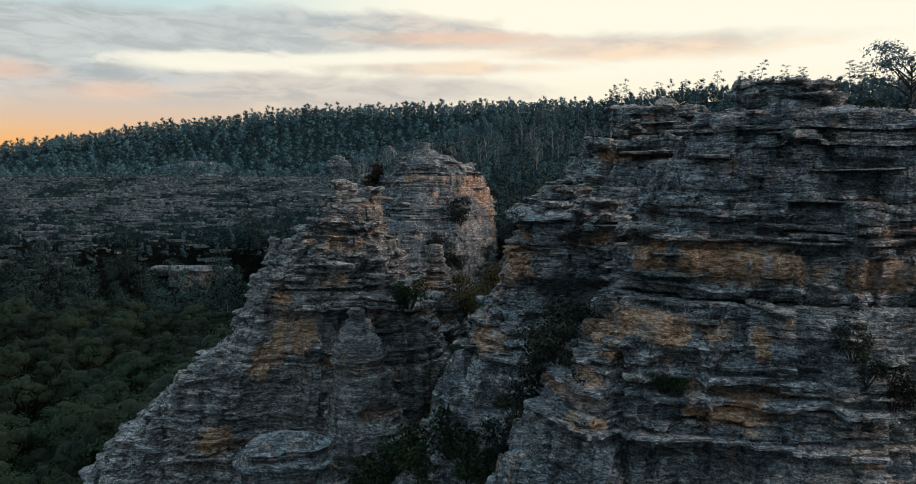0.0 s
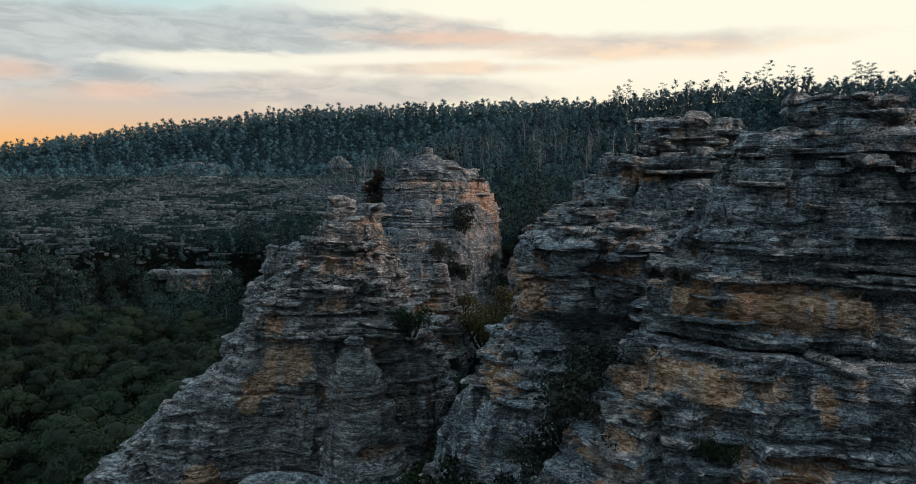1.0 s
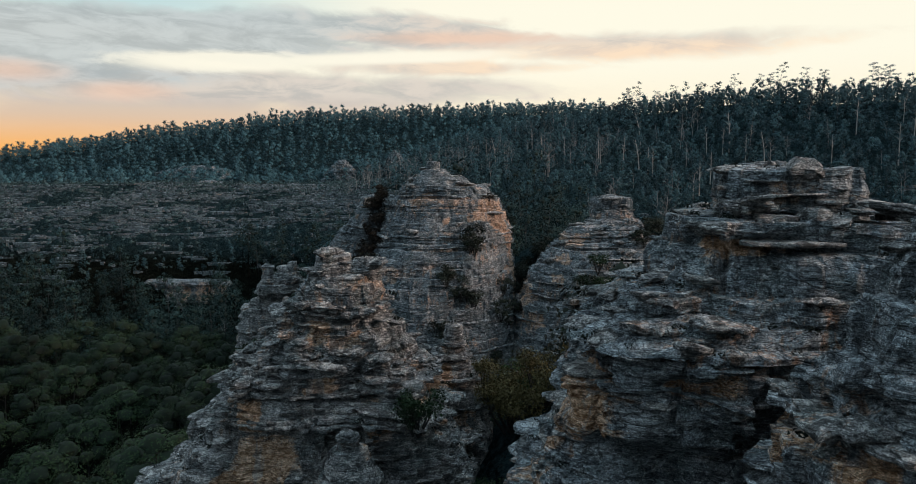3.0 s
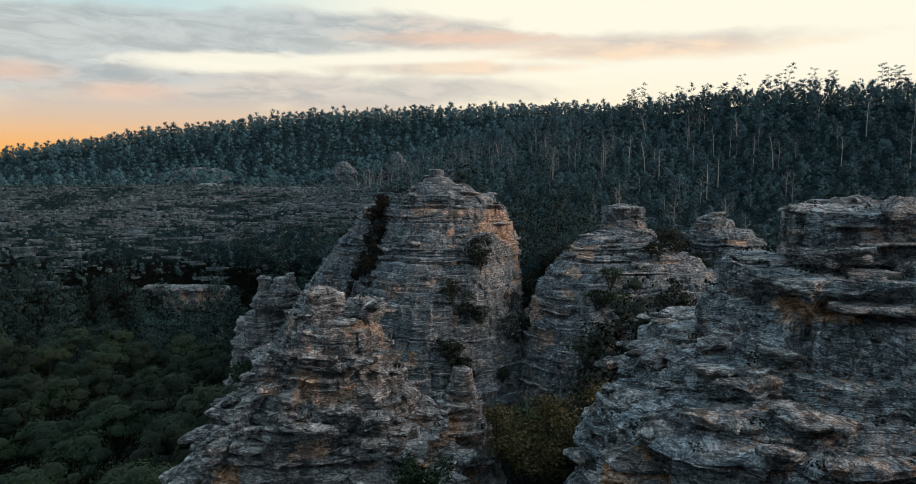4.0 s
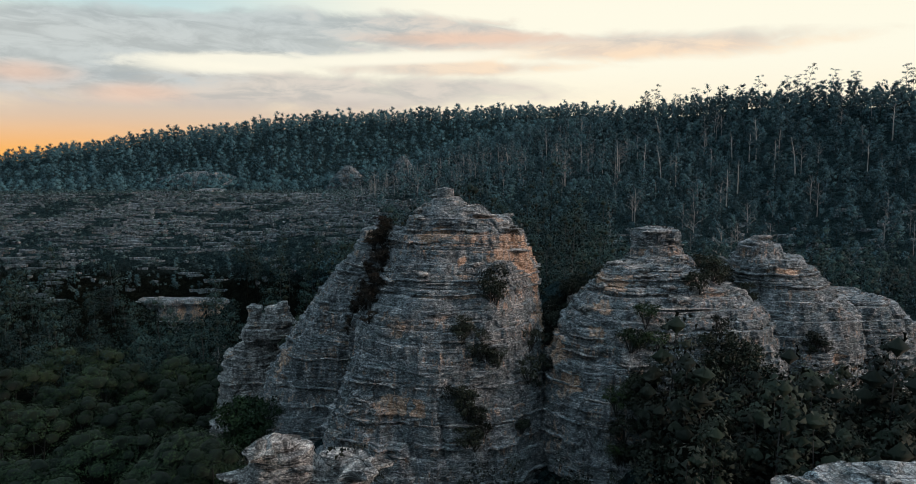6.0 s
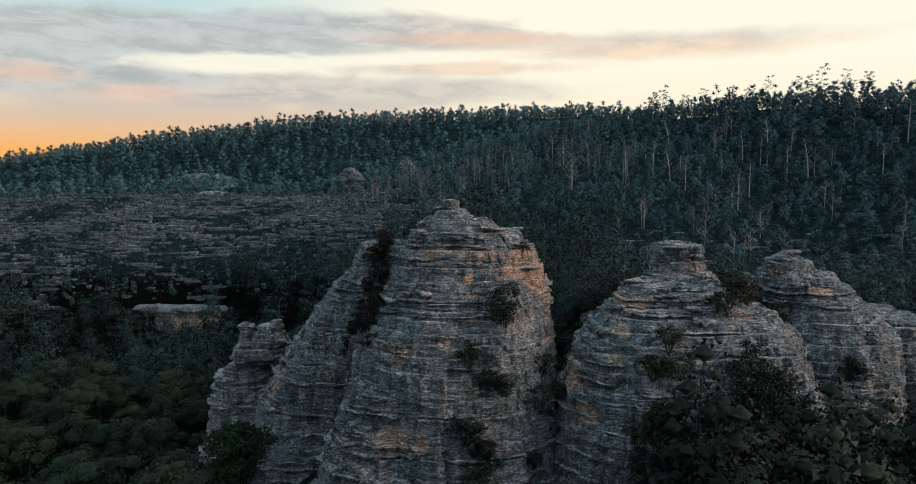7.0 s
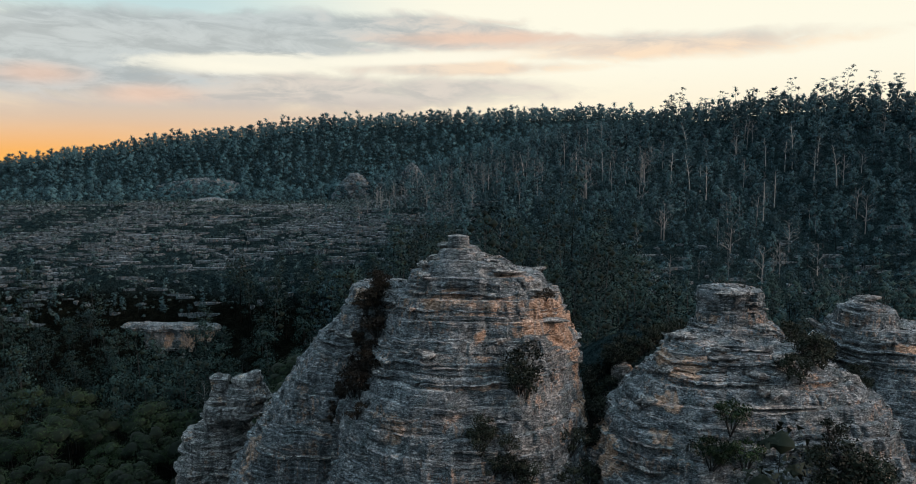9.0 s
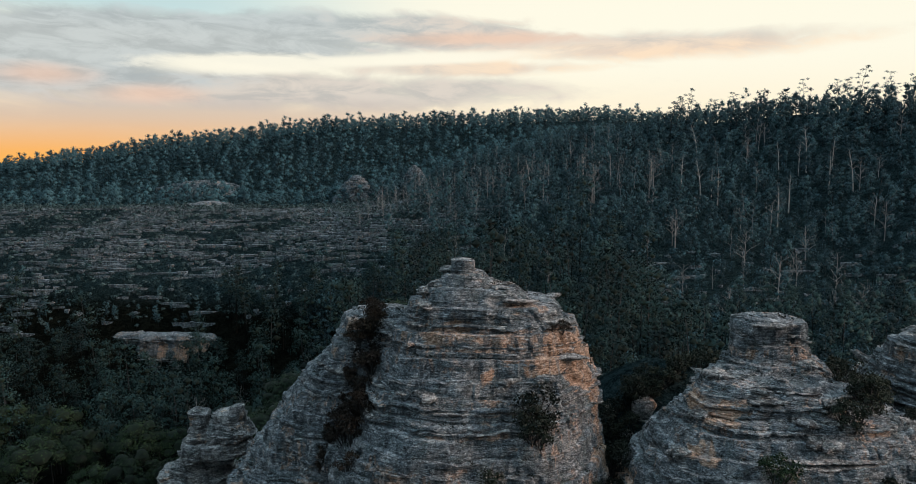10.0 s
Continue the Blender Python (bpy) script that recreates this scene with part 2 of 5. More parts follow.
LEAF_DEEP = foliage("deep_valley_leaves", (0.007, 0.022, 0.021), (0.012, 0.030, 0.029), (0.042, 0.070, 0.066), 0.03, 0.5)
# Shade inside the crowns, painted on near-black filler shells.
LEAF_INNER_SHADE = foliage("shaded_inner_twigs", (0.006, 0.011, 0.007), (0.009, 0.014, 0.008), (0.013, 0.018, 0.012), 0.0)
# Dimmer leaf colour for core shells, standing for shade within the trees.
LEAF_CORE_SHADE = foliage("dense_inner_leaves", (0.015, 0.040, 0.045), (0.022, 0.052, 0.057), (0.034, 0.068, 0.073), 0.0)
LEAF_HILL = foliage("hill_leaves", (0.022, 0.062, 0.078), (0.036, 0.078, 0.095), (0.100, 0.154, 0.176), 0.15, 0.5)
LEAF_HEATH = foliage("heath_leaves", (0.024, 0.050, 0.052), (0.038, 0.063, 0.064), (0.100, 0.138, 0.142), 0.05)
# Distance haze is put into this blue leaf colour.
LEAF_RIDGE_HAZE = foliage("ridge_leaves", (0.034, 0.088, 0.108), (0.044, 0.098, 0.116), (0.074, 0.130, 0.146), 0.2)
LEAF_SHRUB = foliage("shrub_leaves", (0.010, 0.017, 0.013), (0.017, 0.021, 0.015), (0.036, 0.040, 0.029), 0.06)
LEAF_DRY = foliage("dry_shrub_leaves", (0.018, 0.013, 0.011), (0.024, 0.019, 0.013), (0.046, 0.034, 0.022), 0.1)
LEAF_OCHRE = foliage("ochre_shrub_leaves", (0.018, 0.028, 0.013), (0.052, 0.046, 0.020), (0.100, 0.080, 0.036), 0.06)
BARK_PALE = bark("pale_gum_bark", (0.42, 0.39, 0.35), (0.22, 0.20, 0.18))
BARK_DARK = bark("dark_rough_bark", (0.012, 0.012, 0.012), (0.034, 0.033, 0.032))
BARK_DEAD = bark("bleached_dead_wood", (0.30, 0.285, 0.27), (0.17, 0.16, 0.155))


# ---- noise and mesh helpers ----
def lattice(ix, iy, iz, seed):
    h = (ix.astype(np.int64) * 374761393 + iy.astype(np.int64) * 668265263 + iz.astype(np.int64) * 1440662683 + seed * 974634757) & 0xFFFFFFFF
    h = ((h ^ (h >> 13)) * 1274126177) & 0xFFFFFFFF
    h = ((h ^ (h >> 16)) * 1103515245) & 0xFFFFFFFF
    return ((h ^ (h >> 15)) & 0xFFFFFF) / 8388607.5 - 1.0


def value(x, y, z=0.0, seed=0):
    """Smooth lattice noise from -1 to 1."""
    x, y, z = np.broadcast_arrays(np.asarray(x, float), np.asarray(y, float), np.asarray(z, float))
    fx, fy, fz = np.floor(x), np.floor(y), np.floor(z)
    u, v, w = x - fx, y - fy, z - fz
    u, v, w = u * u * (3 - 2 * u), v * v * (3 - 2 * v), w * w * (3 - 2 * w)
    out = 0.0
    for a in (0, 1):
        for b in (0, 1):
            for c in (0, 1):
                out = out + lattice(fx + a, fy + b, fz + c, seed) * (u if a else 1 - u) * (v if b else 1 - v) * (w if c else 1 - w)
    return out


def fbm(x, y, z=0.0, seed=0, octaves=3):
    out, amp = 0.0, 1.0
    for i in range(octaves):
        out = out + amp * value(np.asarray(x) * 2 ** i, np.asarray(y) * 2 ** i, np.asarray(z) * 2 ** i, seed + 17 * i)
        amp *= 0.5
    return out / 1.6


def ramp(v, a, b):
    t = np.clip((np.asarray(v, float) - a) / (b - a), 0, 1)
    return t * t * (3 - 2 * t)


def mesh_of(name, verts, quads, mats, slot=None, fresh=None, smooth=False, tone=None, normals=None):
    """A mesh from numpy arrays of vertices and four-cornered faces."""
    me = bpy.data.meshes.new(name)
    verts, quads = np.asarray(verts, np.float32), np.asarray(quads, np.int32)
    me.vertices.add(len(verts))
    me.vertices.foreach_set("co", verts.ravel())
    me.loops.add(quads.size)
    me.loops.foreach_set("vertex_index", quads.ravel())
    me.polygons.add(len(quads))
    me.polygons.foreach_set("loop_start", np.arange(len(quads), dtype=np.int32) * quads.shape[1])
    for m in mats:
        me.materials.append(m)
    if slot is not None:
        me.polygons.foreach_set("material_index", np.asarray(slot, np.int32))
    me.polygons.foreach_set("use_smooth", np.full(len(quads), smooth))
    if fresh is not None:
        me.attributes.new("fresh", "FLOAT", "POINT").data.foreach_set("value", np.asarray(fresh, np.float32).ravel())
    if tone is not None:
        me.attributes.new("tone", "FLOAT", "POINT").data.foreach_set("value", np.asarray(tone, np.float32).ravel())
    me.update(calc_edges=True)
    if normals is not None:
        me.normals_split_custom_set_from_vertices(np.asarray(normals, np.float32))
    return me


def under(ob, parent):
    ob.parent = parent
    ob.matrix_parent_inverse = Matrix.Translation(-parent.location)
    return ob


# ---- ground: one sheet from the valley to the horizon ----
CREST_X, CREST_Z = (-900, -440, -383, -321, -284, -240, -196, -147, -118, -80, -12, 80, 160, 400), (4, 12, 22.5, 32.5, 36.5, 44.5, 47.5, 53.5, 56.5, 58.5, 60.5, 63.5, 54, 30)
BROW_X, BROW_Z = (-60, -30, -4, 13, 37, 60, 83, 110), (22, 28, 35, 39, 45, 48.5, 51.5, 55)


def land(x, y):
    x, y = np.asarray(x, float), np.asarray(y, float)
    bend = y + 0.6 * np.clip(x - 90, 0, 90)
    right = np.interp(bend, (-200, 90, 150, 200, 215, 240, 276, 347, 420, 640, 1100), (4, 9, 7, 4, 8, 16, 26, 45, 46, 46, 5))
    right = right + (np.interp(x, BROW_X, BROW_Z) - 46) * ramp(bend, 250, 345)
    crest = np.interp(x, CREST_X, CREST_Z)
    left = np.interp(y, (-200, 185, 213, 222, 238, 262, 300, 330, 400), (-15, -17, -11, -4, 4, 13, 20, 18, 12))
    rise = ramp(y, 390, 560)
    left = left * (1 - rise) + crest * rise
    left = np.where(y > 640, crest - (crest - 2) * ramp(y, 640, 1100), left)
    mix = np.where(y < 200, ramp(x, -50, -9), ramp(x, -50, -9) * ramp(230 - y, 0, 40) + ramp(x, -105, 5) * ramp(y, 190, 230))
    mix = mix * (1 - ramp(y, 400, 540))
    z = left * (1 - mix) + right * mix
    z = z + 6.0 * np.exp(-((x - 1) / 13) ** 2 - ((y - 34) / 15) ** 2)
    z = z - 6.5 * ramp(x, -30, -12) * ramp(-x, -14, -8) * ramp(y, 52, 64) * ramp(-y, -96, -86)
    z = z + 9.0 * np.exp(-((x - 4) / 6.5) ** 2 - ((y - 46) / 7) ** 2)
    z = z + 12.5 * np.exp(-((x - 13) / 13) ** 2 - ((y - 113) / 10) ** 2)
    z = z - 6.0 * np.exp(-((x + 79) / 13) ** 4 - ((y - 212) / 6.5) ** 4)
    z = z + 1.4 * fbm(x / 26, y / 26, 0, 5) + 0.35 * fbm(x / 5, y / 5, 0, 9)
    far = ramp(np.hypot(x, y), 900, 1600)
    return z * (1 - far) + 0.0 * far


def build_ground():
    u = np.linspace(-1, 1, 201)
    gx = -40 + 260 * u + 3600 * np.sign(u) * np.abs(u) ** 7
    v = np.linspace(-1, 1, 251)
    gy = 210 + 360 * v + 3900 * np.sign(v) * np.abs(v) ** 9
    xx, yy = np.meshgrid(gx, gy)
    zz = land(xx, yy)
    verts = np.stack([xx.ravel(), yy.ravel(), zz.ravel()], 1)
    i = np.arange(len(gy) - 1)[:, None] * len(gx) + np.arange(len(gx) - 1)[None, :]
    i = i.ravel()
    quads = np.stack([i, i + 1, i + len(gx) + 1, i + len(gx)], 1)
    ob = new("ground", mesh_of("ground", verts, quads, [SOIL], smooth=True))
    tagged(ob, "dark leaf-littered bushland soil over valley and hills", "ground", kind="structure")


build_ground()


# ---- sandstone formations ----
def strata():
    """The beds of the whole district, from the bottom up: floor, top, how proud, and whether it breaks fresh."""
    rnd = random.Random(11)
    beds, z = [], -30.0
    while z < 60:
        k = rnd.random()
        if k < 0.20:
            beds.append((z, z + rnd.uniform(0.4, 0.9), rnd.uniform(-0.10, 0.14), rnd.random()))
            z = beds[-1][1]
        elif k < 0.60:
            for _ in range(rnd.randint(3, 6)):
                beds.append((z, z + rnd.uniform(0.10, 0.24), rnd.uniform(-0.20, 0.18), rnd.random() * 0.7))
                z = beds[-1][1]
        elif k < 0.90:
            beds.append((z, z + rnd.uniform(0.18, 0.45), rnd.uniform(-0.40, -0.14), rnd.uniform(0.6, 1.0)))
            z = beds[-1][1]
            beds.append((z, z + rnd.uniform(0.09, 0.16), rnd.uniform(0.21, 0.40), 0.0))
            z = beds[-1][1]
        else:
            beds.append((z, z + rnd.uniform(0.3, 0.6), rnd.uniform(-0.3, 0.0), rnd.random()))
            z = beds[-1][1]
    return beds


BEDS = strata()


def courses():
    """Beds gathered into courses that step back together: for each bed its course and the course's mid height."""
    rnd, out, run, top, k = random.Random(29), [], [], 0.9, 0
    for b in BEDS:
        run.append(b)
        if run[-1][1] - run[0][0] > top:
            out += [(k, 0.5 * (run[0][0] + run[-1][1]))] * len(run)
            run, top, k = [], rnd.uniform(0.5, 1.5), k + 1
    return out + [(k, 0.5 * (run[0][0] + run[-1][1]))] * len(run) if run else out


COURSES = courses()


# broad orange scars: x, y, z, half width, half height
SCARS = ((2.6, 97, 26.0, 1.7, 1.3), (4.6, 97, 24.2, 1.2, 1.6), (0.4, 97, 25.0, 0.8, 0.6), (5.2, 96, 20.4, 0.9, 2.2), (6.0, 94, 17.0, 1.0, 1.8), (-3.0, 97, 24.4, 0.5, 0.5), (12.0, 96, 22.4, 1.2, 0.7), (10.6, 93, 20.6, 0.8, 0.5), (9.8, 90, 18.2, 0.6, 0.6), (30.0, 98, 23.2, 1.6, 0.4),
         (5.9, 86, 13.5, 1.3, 1.6), (7.6, 86.5, 14.0, 0.6, 1.0), (-8.6, 88, 11.9, 2.3, 1.0), (-22.8, 99, 13.1, 1.0, 1.5), (-2.2, 43.5, 21.8, 0.8, 0.7), (-8.9, 37.8, 20.1, 1.3, 0.9), (-10.5, 38, 18.6, 0.8, 0.9),
         (-6.6, 38.5, 23.3, 0.7, 0.35), (-13.2, 37.5, 14.8, 0.7, 0.7), (-7.2, 38, 25.2, 0.9, 0.4), (-9.6, 38, 22.0, 0.5, 0.5), (-4.2, 38.6, 21.4, 0.5, 0.4), (2.4, 28, 25.6, 0.5, 0.7), (6.6, 29.4, 29.9, 0.7, 0.22), (9.6, 91, 22.6, 1.4, 0.4), (3.4, 97, 24.4, 0.8, 0.9), (1.4, 27.2, 24.1, 0.9, 0.6), (0.7, 27.4, 22.3, 1.1, 0.8), (6.0, 20, 24.6, 0.9, 0.5),
         (8.2, 20, 24.5, 0.8, 0.5), (4.2, 20, 23.9, 0.9, 0.45), (3.8, 19.8, 22.4, 0.7, 0.8), (7.6, 19.5, 22.8, 1.1, 0.6), (7.6, 20.8, 26.7, 2.6, 0.5), (12.6, 20.6, 26.5, 1.0, 0.5), (-75.5, 218, -8, 4.4, 2.8), (-83, 218, -8.5, 1.2, 1.6))


class Lobe:
    """One mass of bedded rock. levels: rows of z, centre x, centre y, half width, half depth, from the foot up."""

    def __init__(self, levels, square=2.6, turn=0.0, rough=1.0, seed=1, step=0.22, rows=4, fine_from=-99, terrace=0.5, bulge=1.0, columns=1.0):
        self.t = np.array(levels, float).T
        self.square, self.turn, self.rough, self.seed, self.step, self.rows, self.fine_from, self.terrace = square, radians(turn), rough, seed, step, rows, fine_from, terrace
        self.bulge, self.columns = bulge, columns
        self.z0, self.z1 = levels[0][0], levels[-1][0]
        at = self.z0 + 0.6 * (self.z1 - self.z0)
        widest = max(np.interp(at, self.t[0], self.t[3]), np.interp(at, self.t[0], self.t[4]))
        self.count = int(min(760, max(48, 2 * math.pi * widest * 0.68 / step)))

    def wall(self, a, z, step_z=None):
        """Points of the unbedded wall and the way out from it, at angles a and heights z; step_z: the height that gives the size."""
        zz, cx, cy, rx, ry = self.t
        px, py, w, d = (np.interp(z if step_z is None else step_z, zz, q) for q in (cx, cy, rx, ry))
        c, s = np.cos(a), np.sin(a)
        e = 2 / self.square
        bx, by = np.sign(c) * np.abs(c) ** e, np.sign(s) * np.abs(s) ** e
        ox, oy = np.sign(c) * np.abs(c) ** (2 - e) / np.maximum(w, 0.3), np.sign(s) * np.abs(s) ** (2 - e) / np.maximum(d, 0.3)
        ln = np.hypot(ox, oy) + 1e-6
        ox, oy = ox / ln, oy / ln
        x, y = w * bx, d * by
        ct, st = math.cos(self.turn), math.sin(self.turn)
        x, y, ox, oy = x * ct - y * st + px, x * st + y * ct + py, ox * ct - oy * st, ox * st + oy * ct
        size = np.minimum(w, d)
        swell = np.minimum(size * 0.24, 1.7) * self.rough * self.bulge
        push = swell * fbm(x / 4.6, y / 4.6, z / 7.0, self.seed, 2) + 0.45 * swell * value(x / 1.7, y / 1.7, z / 4.0, self.seed + 3)
        joint = np.abs(value(x / 3.2, y / 3.2, z / 16.0, self.seed + 8))
        push = push - 0.42 * self.rough * np.minimum(1, size / 3) * np.clip(1 - joint / 0.09, 0, 1)
        lean = 0.8 * value(x / 2.5, y / 2.5, z / 6.0, self.seed + 9)
        column = lattice(np.floor((x + lean) / 2.3), np.floor((y - lean) / 2.3), np.zeros_like(x), self.seed + 10) + 0.6 * lattice(np.floor((x - lean) / 0.95), np.floor((y + lean) / 0.95), np.floor(z / 3.7), self.seed + 11)
        push = push + 0.30 * self.columns * np.clip((size - 0.6) / 3, 0, 1) * column
        return x + ox * push, y + oy * push, ox, oy, size

    def build(self, name, parent, rock):
        k = np.arange(self.count) / self.count
        # even spacing round the outline at mid height, closer on the open sides than on the side against the hill
        fine = np.linspace(0, 2 * math.pi, 2400)
        x, y, ox, oy, _ = self.wall(fine, np.full(2400, 0.35 * self.z0 + 0.65 * self.z1))
        run = np.hypot(np.diff(x), np.diff(y)) * np.where(oy[1:] > 0.35, 0.14, 1.0)
        run = np.concatenate([[0], np.cumsum(run)])
        run = 0.9 * run / run[-1] + 0.1 * fine / (2 * math.pi)
        angle = np.interp(k, run, fine)
        zs, proud, new_face, bed_id, course, ref = [], [], [], [], [], []
        for i, (a, b, o, fr) in enumerate(BEDS):
            a2, b2 = max(a, self.z0), min(b, self.z1)
            thick = b2 - a2
            if thick < 0.05:
                continue
            nrow = 2 if thick < 0.18 or b2 < self.fine_from else (3 if thick < 0.4 else self.rows)
            for f in np.linspace(0.015, 0.985, nrow):
                zs.append(a2 + f * thick)
                proud.append(o - 0.12 * min(1, thick) * (2 * f - 1) ** 4)
                new_face.append(fr)
                bed_id.append(i)
                course.append(COURSES[i][0])
                ref.append(min(max(COURSES[i][1], self.z0), self.z1))
        zs, proud, new_face, bed_id, course, ref = (np.array(q, float)[:, None] for q in (zs, proud, new_face, bed_id, course, ref))
        A, Z, Q = np.broadcast_arrays(angle[None, :], zs, (1 - self.terrace) * zs + self.terrace * ref)
        x, y, ox, oy, size = self.wall(A, Z, Q)
        amp = np.clip(size / 2.0, 0.22, 1.0) * np.clip(self.rough, 0.5, 1.3)
        own = value(x / 2.8, y / 2.8, bed_id * 7.31, self.seed + 21)
        ragged = fbm(x / 0.9, y / 0.9, bed_id * 3.7, self.seed + 31, 3)
        # jointed blocks, each course broken in its own widths
        wide = 1.1 + 0.9 * (1 + np.sin(course * 12.9)) + 0.0 * x
        warp = 0.5 * value(x / 1.3, y / 1.3, Z / 3.0, self.seed + 25)
        block = lattice(np.floor((x + warp) / wide), np.floor((y - warp) / wide), course + 0 * x, self.seed + 27)
        plate = proud > 0.2
        short = value(x / 1.3, y / 1.3, bed_id * 5.17, self.seed + 23)
        off = np.where(plate, 1.7 * proud * ramp(own + 0.7 * short, -0.35, 0.25), proud * (0.7 + 0.7 * own + 0.8 * short))
        off = off + (0.11 + 0.26 * plate) * ragged + 0.20 * block + 0.11 * own + 0.12 * short
        off = 0.85 * off + 0.08 * fbm(x / 0.42, y / 0.42, Z / 0.26, self.seed + 41, 2) + 0.34 * np.minimum(0.3, np.abs(fbm(x / 1.2, y / 1.2, Z / 0.7, self.seed + 43, 3))) - 0.1
        # hollows where beds have dropped out
        bite = ramp(fbm(x / 2.3, y / 2.3, Z / 1.1, self.seed + 51, 2), 0.22, 0.55)
        off = (off - 0.6 * bite * ~plate) * amp
        X, Y = x + ox * off, y + oy * off
        W = Z + 0.17 * fbm(x / 5.0, y / 5.0, Z / 9, 77, 2) + 0.06 * value(x / 1.3, y / 1.3, Z / 4, 81) + 0.06 * value(x / 0.8, y / 0.8, bed_id * 5.0, 79) + 0.16 * plate * value(x / 1.7, y / 1.7, bed_id * 2.3, 83)
        W = W + 0.09 * lattice(np.floor((x + 2 * warp) / 2.7), np.floor((y + warp) / 2.7), np.zeros_like(x), 91) * np.clip(size / 2, 0.2, 1)
        patch = fbm(x / 2.8, y / 2.8, Z / 1.3, self.seed + 61, 3)
        fresh = 0.36 * new_face + 0.60 * patch + 0.40 * bite - 0.4 * plate - 0.08
        for sx, sy, sz, sw, sh in SCARS:
            fresh = fresh + 1.5 * np.exp(-((x - sx) / sw) ** 4 - ((y - sy) / 4.5) ** 2 - ((Z - sz) / sh) ** 4) * ramp(value(x / 0.6, y / 0.6, Z / 1.5, self.seed + 65) + 0.6 * value(x / 1.9, y / 1.9, Z / 0.5, self.seed + 66), -0.75, -0.05)
        # close the top
        cx, cy = np.interp(self.z1, self.t[0], self.t[1]), np.interp(self.z1, self.t[0], self.t[2])
        tx, ty, tz, tf = [X], [Y], [W], [fresh]
        rings = int(min(26, max(6, size[-1].mean() / 0.22)))
        base = W[-1].mean()
        for f in np.linspace(1, 0.02, rings + 1)[1:]:
            rx, ry = cx + (X[-1] - cx) * f, cy + (Y[-1] - cy) * f
            tx.append(rx[None]), ty.append(ry[None]), tf.append((-0.35 + 0.4 * fbm(rx / 2, ry / 2, 0, self.seed + 75))[None])
            hump = 0.34 * fbm(rx / 2.0, ry / 2.0, 0, self.seed + 71) + 0.12 * fbm(rx / 0.9, ry / 0.9, 0, self.seed + 72)
            hump = 0.35 * hump + 0.65 * 0.17 * np.round(hump / 0.17) + 0.05 * fbm(rx / 0.25, ry / 0.25, 0, self.seed + 74)
            tz.append((base * (1 - f * f) + W[-1] * f * f + 0.10 * (1 - f) + hump * np.clip(size[-1] / 2, 0.25, 1.4) * min(1, 3 * (1 - f) + 0.2))[None])
        X, Y, W, fresh = (np.concatenate(q) for q in (tx, ty, tz, tf))
        nr, nc = X.shape
        verts = np.stack([X.ravel(), Y.ravel(), W.ravel()], 1)
        i = (np.arange(nr - 1)[:, None] * nc + np.arange(nc)[None, :]).ravel()
        j = (np.arange(nr - 1)[:, None] * nc + (np.arange(nc)[None, :] + 1) % nc).ravel()
        quads = np.stack([i, j, j + nc, i + nc], 1)
        return under(new(name, mesh_of(name, verts, quads, [rock], fresh=fresh)), parent)

    def ledge(self, parent, z, a0, a1, reach, thick, seed):
        """A proud plate of ironstone along part of the wall, from angle a0 to a1 in degrees."""
        span = np.radians(np.linspace(a0, a1, 3))
        x, y, *_ = self.wall(span, np.full(3, z))
        length = np.hypot(np.diff(x), np.diff(y)).sum()
        m = int(min(90, max(12, length / 0.13)))
        a = np.radians(np.linspace(a0, a1, m))
        x, y, ox, oy, _ = self.wall(a, np.full(m, z))
        end = np.sin(np.linspace(0.12, math.pi - 0.12, m)) ** 0.45
        out = reach * end * (0.75 + 0.4 * fbm(x / 1.6, y / 1.6, z, seed, 2)) + 0.20 * fbm(x / 0.45, y / 0.45, z, seed + 5, 3) - 0.05
        lift = z + 0.22 * fbm(x / 3.5, y / 3.5, 1.7, seed + 9, 2)
        t = thick * (0.7 + 0.5 * fbm(x / 0.9, y / 0.9, z, seed + 13, 2))
        rings = []
        for o, h in ((-0.9, t * 0.5), (out * 0.55, t * 0.62), (out * 0.93, t * 0.45), (out, t * 0.05), (out * 0.9, -t * 0.45), (out * 0.45, -t * 0.6), (-0.9, -t * 1.1)):
            rings.append(np.stack([x + ox * o, y + oy * o, lift + h], 1))
        v = np.concatenate(rings)
        nr = len(rings)
        q = [(r * m + c, r * m + c + 1, ((r + 1) % nr) * m + c + 1, ((r + 1) % nr) * m + c) for r in range(nr) for c in range(m - 1)]
        for c in (0, m - 1):
            q += [(c, m + c, 5 * m + c, 6 * m + c), (m + c, 2 * m + c, 4 * m + c, 5 * m + c)]
        return under(new("ledge", mesh_of("ledge", v, q, [SLAB], fresh=np.full(len(v), -0.2))), parent)


